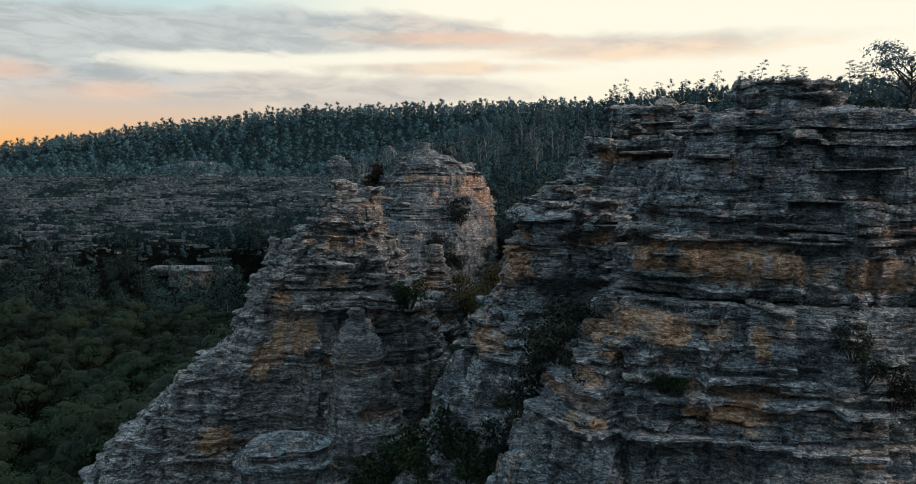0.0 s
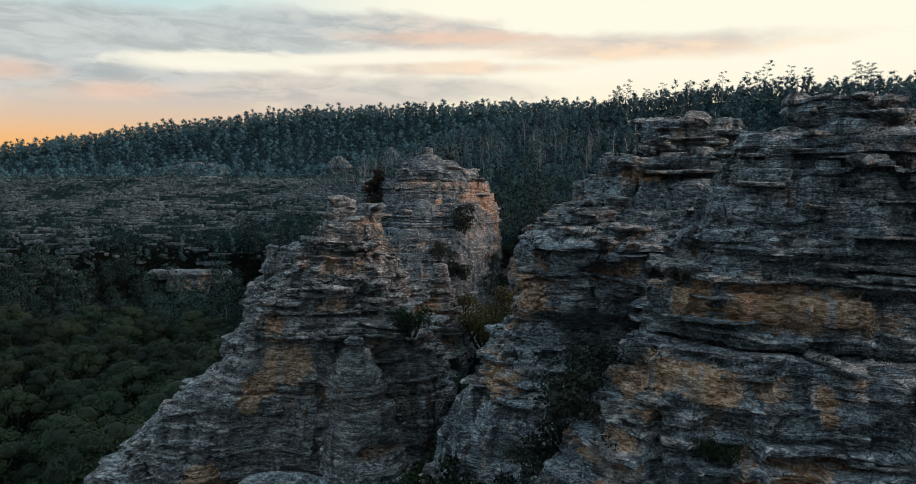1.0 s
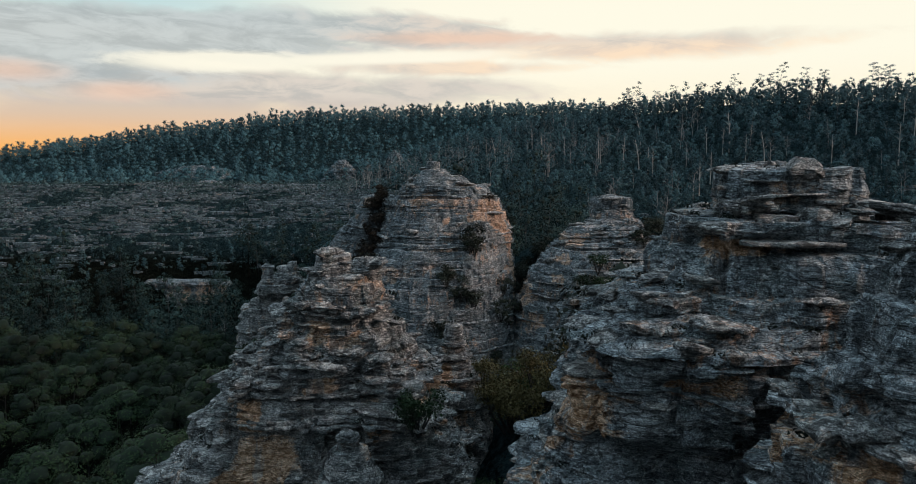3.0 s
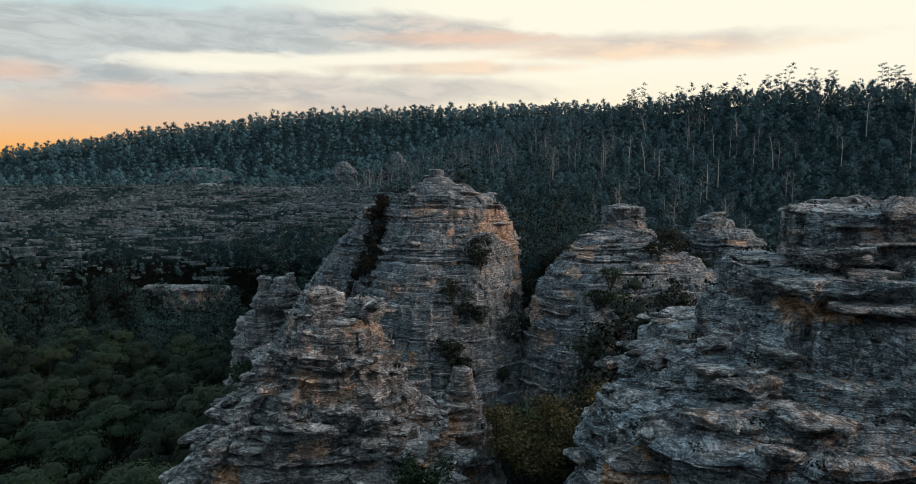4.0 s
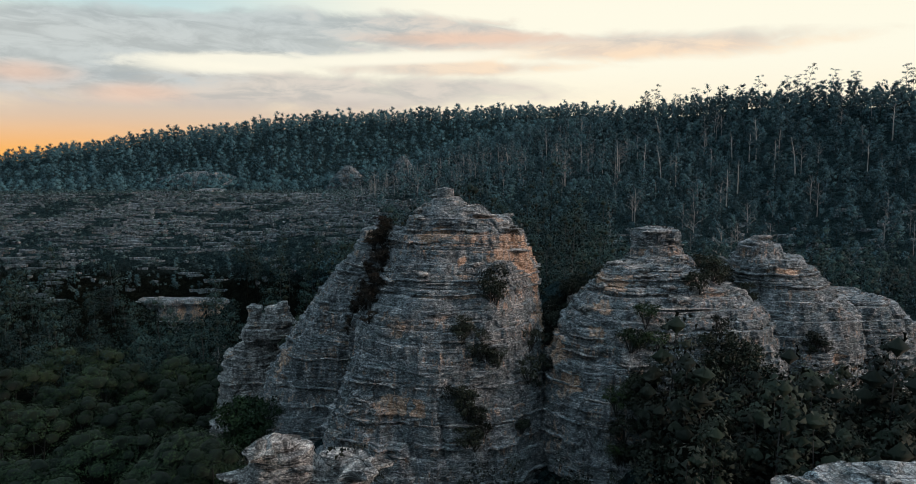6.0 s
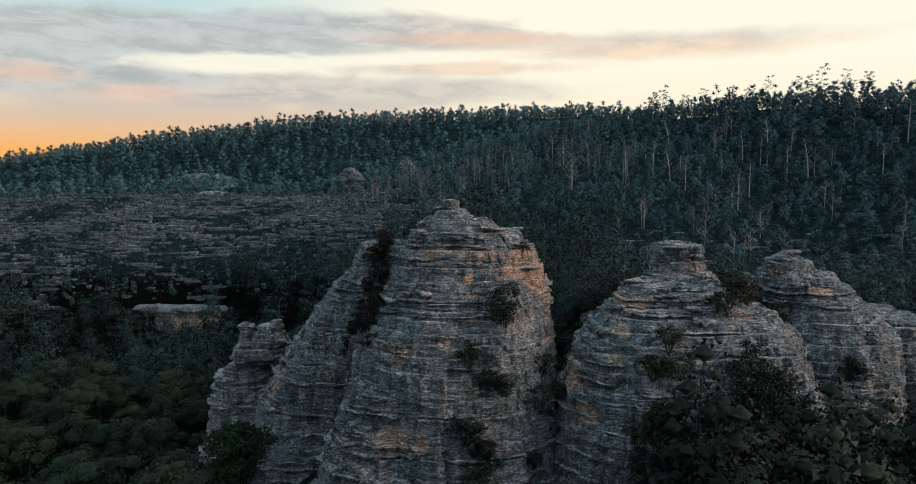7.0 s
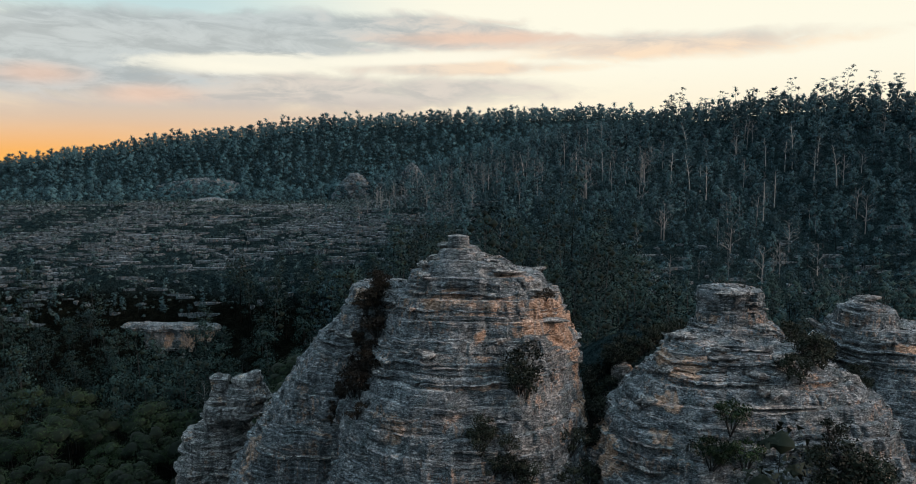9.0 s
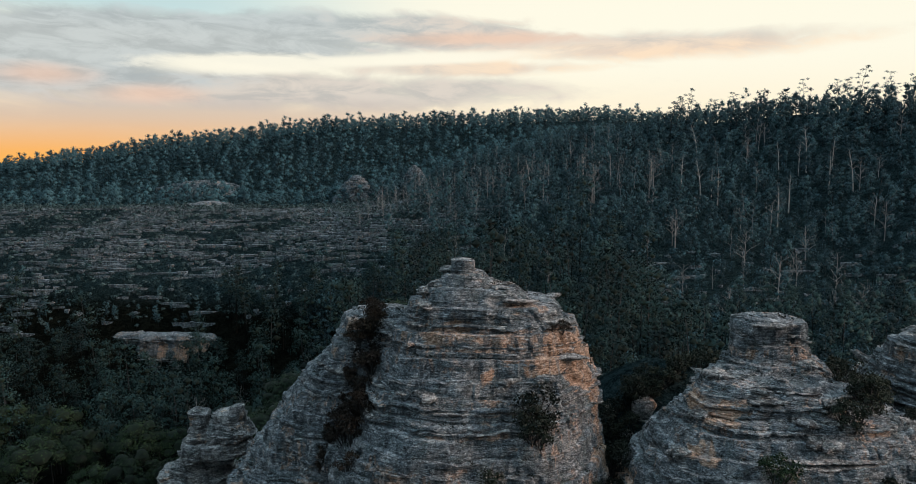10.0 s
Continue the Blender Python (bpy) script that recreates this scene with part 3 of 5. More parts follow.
def formation(name, label, at, lobes, ledges=0, arc=(180, 360), seed=1, reach=(0.25, 0.7), group="", rock=None):
    """A stand of bedded rock: its masses and its proud plates. lobes: rows of part name and Lobe."""
    root = new(name)
    root.location = at
    tagged(root, label, "rock formation", group)
    for part_name, lobe in lobes:
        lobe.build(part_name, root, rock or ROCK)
    rnd = random.Random(seed)
    plates = [b for b in BEDS if b[2] > 0.2]
    weights = [lb.z1 - lb.z0 for _, lb in lobes]
    for _ in range(ledges):
        lobe = rnd.choices([lb for _, lb in lobes], weights)[0]
        z = rnd.uniform(lobe.z0 + 0.25 * (lobe.z1 - lobe.z0), lobe.z1 - 0.15)
        near = min(plates, key=lambda b: abs(b[0] - z))
        if rnd.random() < 0.6 and lobe.z0 < near[0] < lobe.z1 - 0.1:
            z = 0.5 * (near[0] + near[1])
        a = rnd.uniform(*arc)
        w = rnd.uniform(5, 30)
        lobe.ledge(root, z, a - w / 2 - math.degrees(lobe.turn), a + w / 2 - math.degrees(lobe.turn), rnd.uniform(*reach), rnd.uniform(0.05, 0.16), rnd.randint(1, 9999))
    return root


def build_rocks():
    formation("cliff", "dark grey bedded sandstone cliff with orange scars and deep undercut", (14, 26, 8), [
        ("lower_cliff", Lobe([(6, 14.5, 25, 16.6, 8.4), (15, 14.4, 24.2, 14.6, 6.2), (20.3, 14.2, 23.6, 12.4, 4.6), (22.5, 14.2, 23.3, 11.0, 3.9), (24.4, 14.3, 23.2, 9.9, 3.4), (25.2, 14.5, 23.2, 9.5, 3.2), (25.45, 14.5, 23.2, 9.2, 3.0)], 3.2, -2, 1.0, 3, 0.105, 5, 19.5, 0.5, 0.45)),
        ("upper_cliff", Lobe([(24.6, 15, 23.5, 8.6, 2.0), (25.6, 15, 23.5, 8.8, 2.4), (25.9, 15, 23.5, 9.4, 3.0), (27.2, 15, 23.5, 9.2, 2.9), (27.6, 15, 23.5, 8.8, 2.8), (28.9, 15, 23.5, 8.1, 2.5), (30.6, 15, 23.6, 7.5, 2.3), (31.3, 15, 23.6, 7.2, 2.1)], 3.4, -3, 0.95, 5, 0.085, 5, -99, 0.5, 0.5)),
    ], 270, (185, 325), 5, (0.12, 0.45))
    formation("cap_block", "flat overhanging sandstone block perched on the cliff top", (11.0, 23.9, 31.2), [
        ("block_foot", Lobe([(31.0, 11.1, 24.0, 1.35, 1.0), (31.5, 11.2, 24.0, 1.45, 1.1), (31.75, 11.2, 24.0, 1.2, 1.0)], 3.0, 0, 0.8, 31, 0.06)),
        ("block_top", Lobe([(31.65, 10.9, 24.0, 1.4, 1.1), (31.85, 10.8, 24.0, 1.7, 1.3), (32.2, 10.7, 24.0, 1.55, 1.2), (32.4, 10.5, 24.0, 1.1, 0.9)], 3.4, 0, 0.9, 33, 0.06)),
    ], 6, (190, 330), 4, (0.2, 0.45))
    formation("rock_tower", "stepped grey sandstone tower above a shadowed ravine", (8, 34, 10), [
        ("rock_base", Lobe([(6, 7.4, 33, 12.5, 9), (14, 7.3, 32.4, 10.0, 7.4), (20, 7.2, 32.0, 7.5, 5.7), (22.6, 7.4, 31.8, 6.3, 4.7), (23.4, 7.6, 31.8, 6.0, 3.5), (24.5, 7.7, 31.8, 5.7, 2.9), (24.9, 7.8, 31.8, 5.5, 4.3), (26.4, 7.9, 31.7, 5.4, 4.5), (27.1, 7.9, 31.6, 5.6, 4.7), (27.6, 8.0, 31.6, 5.4, 4.5), (28.0, 8.2, 31.7, 4.8, 3.8)], 3.6, -11, 1.0, 7, 0.10, 5, 20, 0.5, 0.45)),
        ("rear_knob", Lobe([(10, 8.4, 41.5, 7, 5), (18, 8.0, 41, 5.2, 3.8), (22, 7.7, 40.8, 4.2, 3.0), (25.6, 7.5, 40.6, 3.0, 2.1), (26.2, 7.6, 40.6, 2.4, 1.7), (26.7, 7.6, 40.5, 2.8, 1.9), (27.4, 7.7, 40.5, 2.5, 1.7), (27.75, 7.8, 40.5, 1.7, 1.1)], 3.0, 8, 1.0, 14, 0.08, 4, 20, 0.6, 0.8)),
        ("tower", Lobe([(27.2, 9.6, 32.2, 6.4, 4.4), (28.6, 9.6, 32.2, 5.0, 3.7), (29.4, 9.5, 32.3, 4.4, 3.3), (30.4, 9.4, 32.4, 3.8, 3.0), (30.8, 9.4, 32.5, 3.4, 2.7), (31.05, 9.3, 32.6, 3.1, 2.5), (31.15, 9.1, 32.8, 2.1, 1.8), (32.05, 9.0, 32.9, 1.9, 1.5)], 3.0, -9, 0.8, 9, 0.08, 5, -99, 0.7, 0.5)),
        ("shoulder", Lobe([(22, 16, 35, 8.5, 6), (27, 15.5, 35, 6.5, 5), (29, 15.2, 35, 4.5, 4), (30.4, 14.8, 34.5, 2.6, 2.4)], 2.6, 0, 0.8, 12, 0.2, 3)),
    ], 250, (165, 330), 9, (0.2, 0.6))
    formation("leaning_pagoda", "ragged grey sandstone pagoda with orange scars and slab top", (-7, 42, 8), [
        ("rock_base", Lobe([(4, -11.5, 43.5, 13, 8.4), (10, -11.0, 43, 11.7, 6.6), (12, -10.5, 42.7, 11.0, 5.8), (14, -9.6, 42.5, 9.3, 5.4), (16.2, -8.8, 42.2, 8.4, 5.0), (19, -7.3, 41.9, 6.8, 4.7), (21.1, -7.0, 41.6, 5.4, 4.3), (22.8, -7.0, 41.5, 4.3, 3.9), (24.0, -6.8, 41.3, 3.4, 3.4), (25.2, -6.4, 41.2, 2.7, 2.6), (26.3, -6.2, 41.1, 1.9, 1.8), (27.3, -6.2, 40.9, 1.6, 1.4)], 2.6, 0, 1.1, 15, 0.10, 4, 10, 0.6, 0.55)),
        ("top_slab", Lobe([(26.9, -6.2, 40.8, 0.75, 0.7), (27.4, -6.25, 40.8, 0.8, 0.75), (27.7, -6.45, 40.75, 0.95, 0.8), (28.2, -6.5, 40.7, 0.55, 0.5)], 2.8, 12, 0.9, 18, 0.05)),
        ("top_slab", Lobe([(26.9, -5.2, 40.9, 0.6, 0.6), (27.3, -5.2, 40.9, 0.7, 0.6), (27.75, -5.1, 40.8, 0.75, 0.6), (28.0, -5.0, 40.8, 0.4, 0.4)], 2.8, -15, 0.9, 20, 0.05)),
        ("flank", Lobe([(4, -16.5, 42, 8, 7), (12, -16.2, 41.6, 5.0, 4.6), (16, -14.6, 41.4, 3.2, 3.2), (18.6, -13.4, 41.2, 1.7, 1.9)], 2.4, 0, 1.1, 19, 0.13, 4, 9)),
    ], 210, (170, 340), 13, (0.2, 0.5), rock=LIT_PALE_ROCK)
    formation("sandstone_stack", "small rounded grey sandstone knob among shrubs", (-5.2, 36.6, 15), [
        ("rock_body", Lobe([(10, -5.0, 37.2, 3.2, 3.0), (16, -5.0, 37.0, 2.0, 1.8), (18.4, -5.1, 36.9, 1.6, 1.3), (19.0, -5.2, 36.8, 1.2, 1.1), (19.4, -5.2, 36.7, 1.5, 1.2), (20.6, -5.25, 36.6, 1.05, 0.9), (21.4, -5.3, 36.6, 0.6, 0.55), (21.95, -5.35, 36.6, 0.22, 0.22)], 2.2, 0, 0.8, 23, 0.09)),
    ], 4, (200, 340), 3, (0.12, 0.25), rock=LIT_PALE_ROCK)
    formation("sandstone_stack", "thin horned sandstone stack with an orange face", (-1.6, 44.4, 12), [
        ("rock_body", Lobe([(8, -2.2, 45, 4.2, 3.4), (16, -2.0, 44.8, 2.8, 2.2), (20.5, -1.8, 44.5, 1.7, 1.4), (22.4, -1.7, 44.3, 1.0, 0.9), (23.2, -1.45, 44.2, 0.5, 0.5), (24.3, -1.35, 44.1, 0.38, 0.34)], 2.4, 0, 1.1, 25, 0.08)),
    ], 5, (200, 350), 33, (0.15, 0.35), rock=LIT_PALE_ROCK)
    formation("boulder", "broad flat grey sandstone boulder below the pagoda", (-9.0, 33.4, 12), [
        ("rock_body", Lobe([(8, -8.6, 34.5, 3.6, 3.0), (13.5, -8.5, 34.0, 2.5, 1.9), (14.6, -8.5, 33.8, 2.2, 1.6), (15.0, -8.6, 33.7, 2.6, 1.9), (15.5, -8.6, 33.8, 1.9, 1.5), (15.7, -8.4, 33.8, 2.1, 1.6), (16.2, -8.3, 33.8, 1.2, 1.0)], 3.2, 0, 0.8, 29, 0.08)),
    ], 4, (200, 340), 6, (0.12, 0.3))
    formation("pagoda", "tall conical banded sandstone pagoda with pink-orange edge", (-4.5, 101, 8), [
        ("main_cone", Lobe([(3, -4.0, 104, 12, 19), (12, -4.3, 103.5, 10.7, 16), (17.3, -4.6, 102.5, 10.5, 13.4), (20.6, -4.1, 102, 9.1, 10.8), (23.4, -3.4, 101.6, 8.3, 7.6), (25.2, -3.15, 101.3, 7.6, 6.2), (27.4, -3.0, 101.2, 6.2, 4.8), (27.9, -3.2, 101.1, 5.6, 4.3), (28.8, -3.7, 101, 4.5, 3.4), (29.6, -4.2, 101, 2.9, 2.6), (30.5, -4.7, 101, 1.35, 1.4), (30.7, -4.8, 101, 0.95, 1.0), (31.6, -4.8, 101, 0.95, 0.8)], 2.5, 0, 0.6, 41, 0.17, 4, 14, 0.6, 0.4, 0.55)),
        ("side_buttress", Lobe([(3, -17, 107, 13, 12), (8, -17.0, 106.6, 9.6, 10), (13.4, -15.8, 106, 8.2, 8.6), (17.7, -14.4, 105.4, 6.6, 7.2), (21.5, -13.0, 104.8, 5.1, 5.8), (23.4, -12.2, 104.4, 3.9, 5.0), (24.9, -11.7, 104, 3.4, 4.4), (26.3, -11.6, 104, 2.9, 3.6), (27.1, -11.5, 104, 2.3, 2.6)], 2.6, 0, 0.65, 43, 0.2, 3, 13, 0.6, 0.45, 0.55)),
        ("front_rib", Lobe([(4, -10.5, 93, 7, 8), (12, -10.5, 93.5, 4.6, 5.0), (16, -10.0, 94.5, 3.2, 3.6), (19, -9.6, 96, 2.2, 2.4)], 2.4, 0, 0.9, 47, 0.18, 3, -99, 0.5, 0.6)),
    ], 110, (185, 355), 17, (0.15, 0.42), rock=SHADED_ROCK)
    formation("sandstone_stack", "slab-topped pale sandstone knob beside the pagoda foot", (-27.5, 108, 5), [
        ("rock_body", Lobe([(-2, -28.0, 109, 6.5, 6), (8, -28.2, 108.8, 4.6, 4.0), (11.2, -28.6, 108.6, 3.6, 3.0), (12.4, -28.4, 108.4, 2.2, 2.2), (13.2, -27.6, 108.2, 1.8, 2.0)], 2.8, 0, 0.9, 53, 0.14, 4, -99, 0.7, 0.6, 0.3)),
        ("middle_slab", Lobe([(13.0, -27.2, 108.0, 1.9, 2.0), (13.5, -27.0, 107.8, 2.9, 2.5), (14.4, -26.6, 107.8, 3.1, 2.4), (14.9, -26.4, 107.9, 2.2, 1.9)], 3.2, 14, 0.9, 54, 0.12, 4, -99, 0.7, 0.6, 0.3)),
        ("upper_slab", Lobe([(14.7, -26.6, 107.9, 2.0, 1.8), (15.2, -26.2, 107.8, 2.9, 2.1), (15.9, -25.6, 107.8, 2.7, 2.0), (16.4, -25.4, 107.8, 1.7, 1.5)], 3.2, -12, 0.9, 56, 0.12, 4, -99, 0.7, 0.6, 0.3)),
        ("top_slab", Lobe([(15.8, -27.9, 107.8, 0.9, 1.2), (16.4, -28.0, 107.7, 1.2, 1.3), (17.2, -28.1, 107.7, 0.9, 1.0), (17.5, -28.2, 107.7, 0.4, 0.6)], 3.0, 10, 0.9, 57, 0.1, 4, -99, 0.7, 0.6, 0.3)),
        ("top_slab", Lobe([(16.2, -25.6, 107.8, 1.2, 1.2), (16.8, -25.3, 107.7, 1.5, 1.3), (17.4, -24.9, 107.7, 1.1, 1.0), (17.9, -24.6, 107.7, 0.5, 0.6)], 3.0, -15, 0.9, 58, 0.1, 4, -99, 0.7, 0.6, 0.3)),
    ], 14, (190, 340), 8, (0.2, 0.5), rock=LIT_PALE_ROCK)
    formation("twin_pagoda", "stepped banded sandstone pagoda with bright orange scar at foot", (17, 101, 8), [
        ("main_cone", Lobe([(5, 17.6, 97, 13.3, 12), (11.9, 17.4, 96, 12.7, 9.6), (15.6, 17.4, 96, 11.6, 8.2), (18.6, 17.6, 96.4, 10.3, 6.8), (20.8, 17.6, 97, 8.5, 5.2), (21.9, 17.4, 97.4, 7.0, 4.2), (23.0, 17.0, 97.8, 5.5, 3.4), (23.9, 16.2, 98, 3.9, 2.6)], 2.7, 0, 0.6, 59, 0.18, 4, 13, 0.6, 0.4, 0.7)),
        ("tower", Lobe([(8, 20, 102, 11, 9), (18, 19.4, 101.5, 7.4, 5.6), (21.5, 18.6, 101.2, 5.2, 4.2), (23.4, 18.4, 101.2, 3.9, 3.4), (24.3, 18.2, 101.5, 3.1, 2.9), (24.7, 18.2, 102, 2.8, 2.6), (26.0, 18.1, 102, 2.5, 2.3), (26.4, 18.0, 102, 2.6, 2.3), (27.2, 17.7, 102, 1.9, 1.7)], 2.8, 0, 0.7, 61, 0.13, 4, 18, 0.6, 0.5)),
    ], 90, (185, 350), 21, (0.15, 0.42), rock=SHADED_ROCK)
    formation("far_pagoda", "low broad stepped sandstone pagoda with shrubs on its shoulder", (31, 102, 8), [
        ("main_cone", Lobe([(3, 32, 104, 10, 15), (10, 31.2, 103.5, 7.8, 12.5), (15, 31.2, 103, 7.4, 11), (18.8, 31.8, 102.8, 7.0, 9.0), (19.9, 31.5, 102.6, 6.1, 8.0), (21, 31.1, 102.4, 5.4, 7.0), (22.2, 30.7, 102.2, 4.6, 5.6), (23.3, 30.5, 102, 4.1, 4.6), (23.9, 30.2, 102, 3.6, 4.0), (24.7, 29.3, 101.8, 2.4, 2.8), (25.3, 29.0, 101.6, 2.1, 2.2), (26.0, 28.9, 101.5, 1.4, 1.4)], 2.5, 0, 0.6, 67, 0.21, 3, 13, 0.6, 0.4, 0.55)),
        ("low_shoulder", Lobe([(3, 42, 107, 9, 12), (12, 42, 107, 6.5, 9), (17.5, 41.5, 107, 5.0, 7), (19.2, 41, 107, 3.4, 5)], 2.5, 0, 0.9, 68, 0.3, 3, 12, 0.6, 0.5)),
    ], 60, (185, 350), 25, (0.15, 0.42), rock=SHADED_ROCK)
    formation("low_outcrop", "low weathered sandstone outcrop with ledges above the forest", (45, 108, 8), [
        ("rock_body", Lobe([(2, 46, 110, 10, 10), (10, 46, 109, 8, 7), (15, 45, 108, 5.5, 4.5), (17.5, 44, 107, 3, 2.6)], 2.5, 0, 0.9, 71, 0.35, 3)),
    ], 10, (190, 340), 27, (0.2, 0.5), rock=SHADED_ROCK)
    for seed, x, y, r in ((101, 6.6, 104.5, 0.7), (102, 8.6, 106.5, 0.55), (103, 10.4, 108.0, 0.8), (104, 12.6, 107.0, 0.6), (105, 7.6, 109.0, 0.5), (106, 24.6, 107.5, 0.7), (107, 6.0, 101.5, 0.5)):
        z = float(land(x, y))
        formation("boulder", "pale sandstone boulder among the saddle's dark shrubs", (x, y, z - 0.5), [
            ("rock_body", Lobe([(z - 1.2, x, y, 1.3 * r, 1.1 * r), (z + 0.3 * r, x, y, 1.35 * r, 1.1 * r), (z + 0.9 * r, x, y, r, 0.8 * r), (z + 1.2 * r, x, y, 0.5 * r, 0.4 * r)], 2.6, 30 * seed, 0.8, seed, 0.12, 3)),
        ], 2, (190, 340), seed, (0.1, 0.2), group="boulders in the saddle", rock=LIT_PALE_ROCK)
    formation("cave_bluff", "short pale orange sandstone bluff with a dark overhang", (-79, 214, -12), [
        ("bluff_face", Lobe([(-20, -82, 226, 19, 10), (-11, -82, 225.6, 16.6, 8.8), (-8, -82, 225.6, 16.2, 8.5), (-5.6, -82, 225.6, 16, 8.2), (-5.3, -82, 225.8, 16.6, 9.0), (-4.7, -82, 226.4, 16, 8.6), (-4.4, -82, 227, 13, 7)], 3.2, 0, 0.9, 73, 0.3, 3, -99, 0.5, 0.5)),
    ], 8, (190, 340), 29, (0.4, 1.0), rock=SHADED_ROCK)
    for seed, x, y, top, r in ((81, -163, 441, 26, 16), (83, -122, 346, 20.5, 9), (85, -67, 392, 29.6, 8), (87, -38, 388, 34.5, 5), (89, -148, 318, 19.5, 10)):
        z = float(land(x, y))
        h = top - z
        formation("rock_outcrop", "pale stepped sandstone outcrop on the heath slope", (x, y, z - 1), [
            ("rock_body", Lobe([(z - 5, x, y, r * 1.5, r), (z + 0.3 * h, x, y, r * 1.35, r * 0.9), (z + 0.62 * h, x + 0.1 * r, y, r * 1.0, r * 0.7), (z + 0.85 * h, x + 0.15 * r, y, r * 0.6, r * 0.45), (top, x + 0.12 * r, y, r * 0.22, r * 0.2)], 2.6, 0, 1.1, seed, 1.1, 2)),
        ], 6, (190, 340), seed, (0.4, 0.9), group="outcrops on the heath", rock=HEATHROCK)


build_rocks()


# ---- plants ----
def sprays(rng, centres, radii, per, size, flat=0.75, heart=None, shell=(0.74, 1.08), loose=0.36, pull=0.5):
    """Leafy domes: leaf sprays scattered through lumpy shells, lying mostly along them."""
    n, m = len(centres) * per, len(centres)
    d = rng.normal(size=(n, 3))
    d[:, 2] = np.where(rng.random(n) < 0.6, np.abs(d[:, 2]), d[:, 2])
    d /= np.linalg.norm(d, axis=1)[:, None]
    own = np.repeat(np.arange(m), per)
    lump = 1.0 + 0.28 * value(d[:, 0] * 2.1 + own * 5.3, d[:, 1] * 2.1, d[:, 2] * 2.1, 7)
    p = centres[own] + d * (radii[own] * lump * rng.uniform(*shell, n))[:, None] * np.array([1, 1, flat])
    e = d + loose * rng.normal(size=(n, 3))
    if heart is not None:
        w = p - heart
        e = e + pull * w / (np.linalg.norm(w, axis=1)[:, None] + 1e-6)
    e /= np.linalg.norm(e, axis=1)[:, None]
    a = np.cross(e, rng.normal(size=(n, 3)))
    a /= np.linalg.norm(a, axis=1)[:, None] + 1e-6
    b = np.cross(e, a)
    s = size * rng.uniform(0.45, 1.3, (n, 1))
    v = np.stack([p - a * s - e * s * 0.25, p + a * s * 0.6 - b * s * 0.62, p + a * s * 0.5 + b * s * 0.62], 1).reshape(-1, 3)
    return v, np.arange(n * 3).reshape(-1, 3)


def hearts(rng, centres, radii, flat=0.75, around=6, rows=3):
    """A filler shell inside each clump: lumpy, closed, below its leaves."""
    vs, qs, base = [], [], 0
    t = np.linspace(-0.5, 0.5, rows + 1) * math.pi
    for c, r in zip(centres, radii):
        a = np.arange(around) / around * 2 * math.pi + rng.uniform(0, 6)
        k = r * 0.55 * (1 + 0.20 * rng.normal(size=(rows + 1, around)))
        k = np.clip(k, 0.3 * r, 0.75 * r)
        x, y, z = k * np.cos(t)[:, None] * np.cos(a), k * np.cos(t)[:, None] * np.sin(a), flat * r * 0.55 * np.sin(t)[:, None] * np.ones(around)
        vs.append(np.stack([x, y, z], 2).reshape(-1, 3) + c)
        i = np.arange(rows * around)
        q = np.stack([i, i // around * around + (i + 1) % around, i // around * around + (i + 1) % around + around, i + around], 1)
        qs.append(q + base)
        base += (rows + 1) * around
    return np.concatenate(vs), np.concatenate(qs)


def limb(points, radii, sides=5):
    """A tapered limb along points."""
    pts, m = np.array(points, float), len(points)
    v = []
    for i in range(m):
        d = pts[min(i + 1, m - 1)] - pts[max(i - 1, 0)]
        d /= np.linalg.norm(d) + 1e-9
        e = np.cross(d, (0.3, 0.9, 0.1))
        e /= np.linalg.norm(e) + 1e-9
        f = np.cross(d, e)
        for k in range(sides):
            t = 2 * math.pi * k / sides
            v.append(pts[i] + radii[i] * (math.cos(t) * e + math.sin(t) * f))
    q = [(i * sides + k, i * sides + (k + 1) % sides, (i + 1) * sides + (k + 1) % sides, (i + 1) * sides + k) for i in range(m - 1) for k in range(sides)]
    return np.array(v), np.array(q)


def outward(v, ends, heart, whole=1.2, up=0.3):
    """Normals of a leafy crown: out of each clump and out of the whole crown."""
    own = np.empty(len(v), int)
    for i in range(0, len(v), 4000):
        own[i:i + 4000] = np.argmin(((v[i:i + 4000, None, :] - ends[None]) ** 2).sum(2), 1)
    a, b = v - ends[own], v - heart
    n = a / (np.linalg.norm(a, axis=1)[:, None] + 1e-6) + whole * b / (np.linalg.norm(b, axis=1)[:, None] + 1e-6) + np.array([0, 0, up])
    return n / (np.linalg.norm(n, axis=1)[:, None] + 1e-6)


def cut(q):
    """Four-cornered faces cut into three-cornered ones."""
    q = np.asarray(q)
    return q if q.shape[1] == 3 else np.concatenate([q[:, :3], q[:, [0, 2, 3]]])


def joined(parts):
    vs, qs, base = [], [], 0
    for v, q in parts:
        vs.append(v), qs.append(cut(q) + base)
        base += len(v)
    return np.concatenate(vs), np.concatenate(qs)


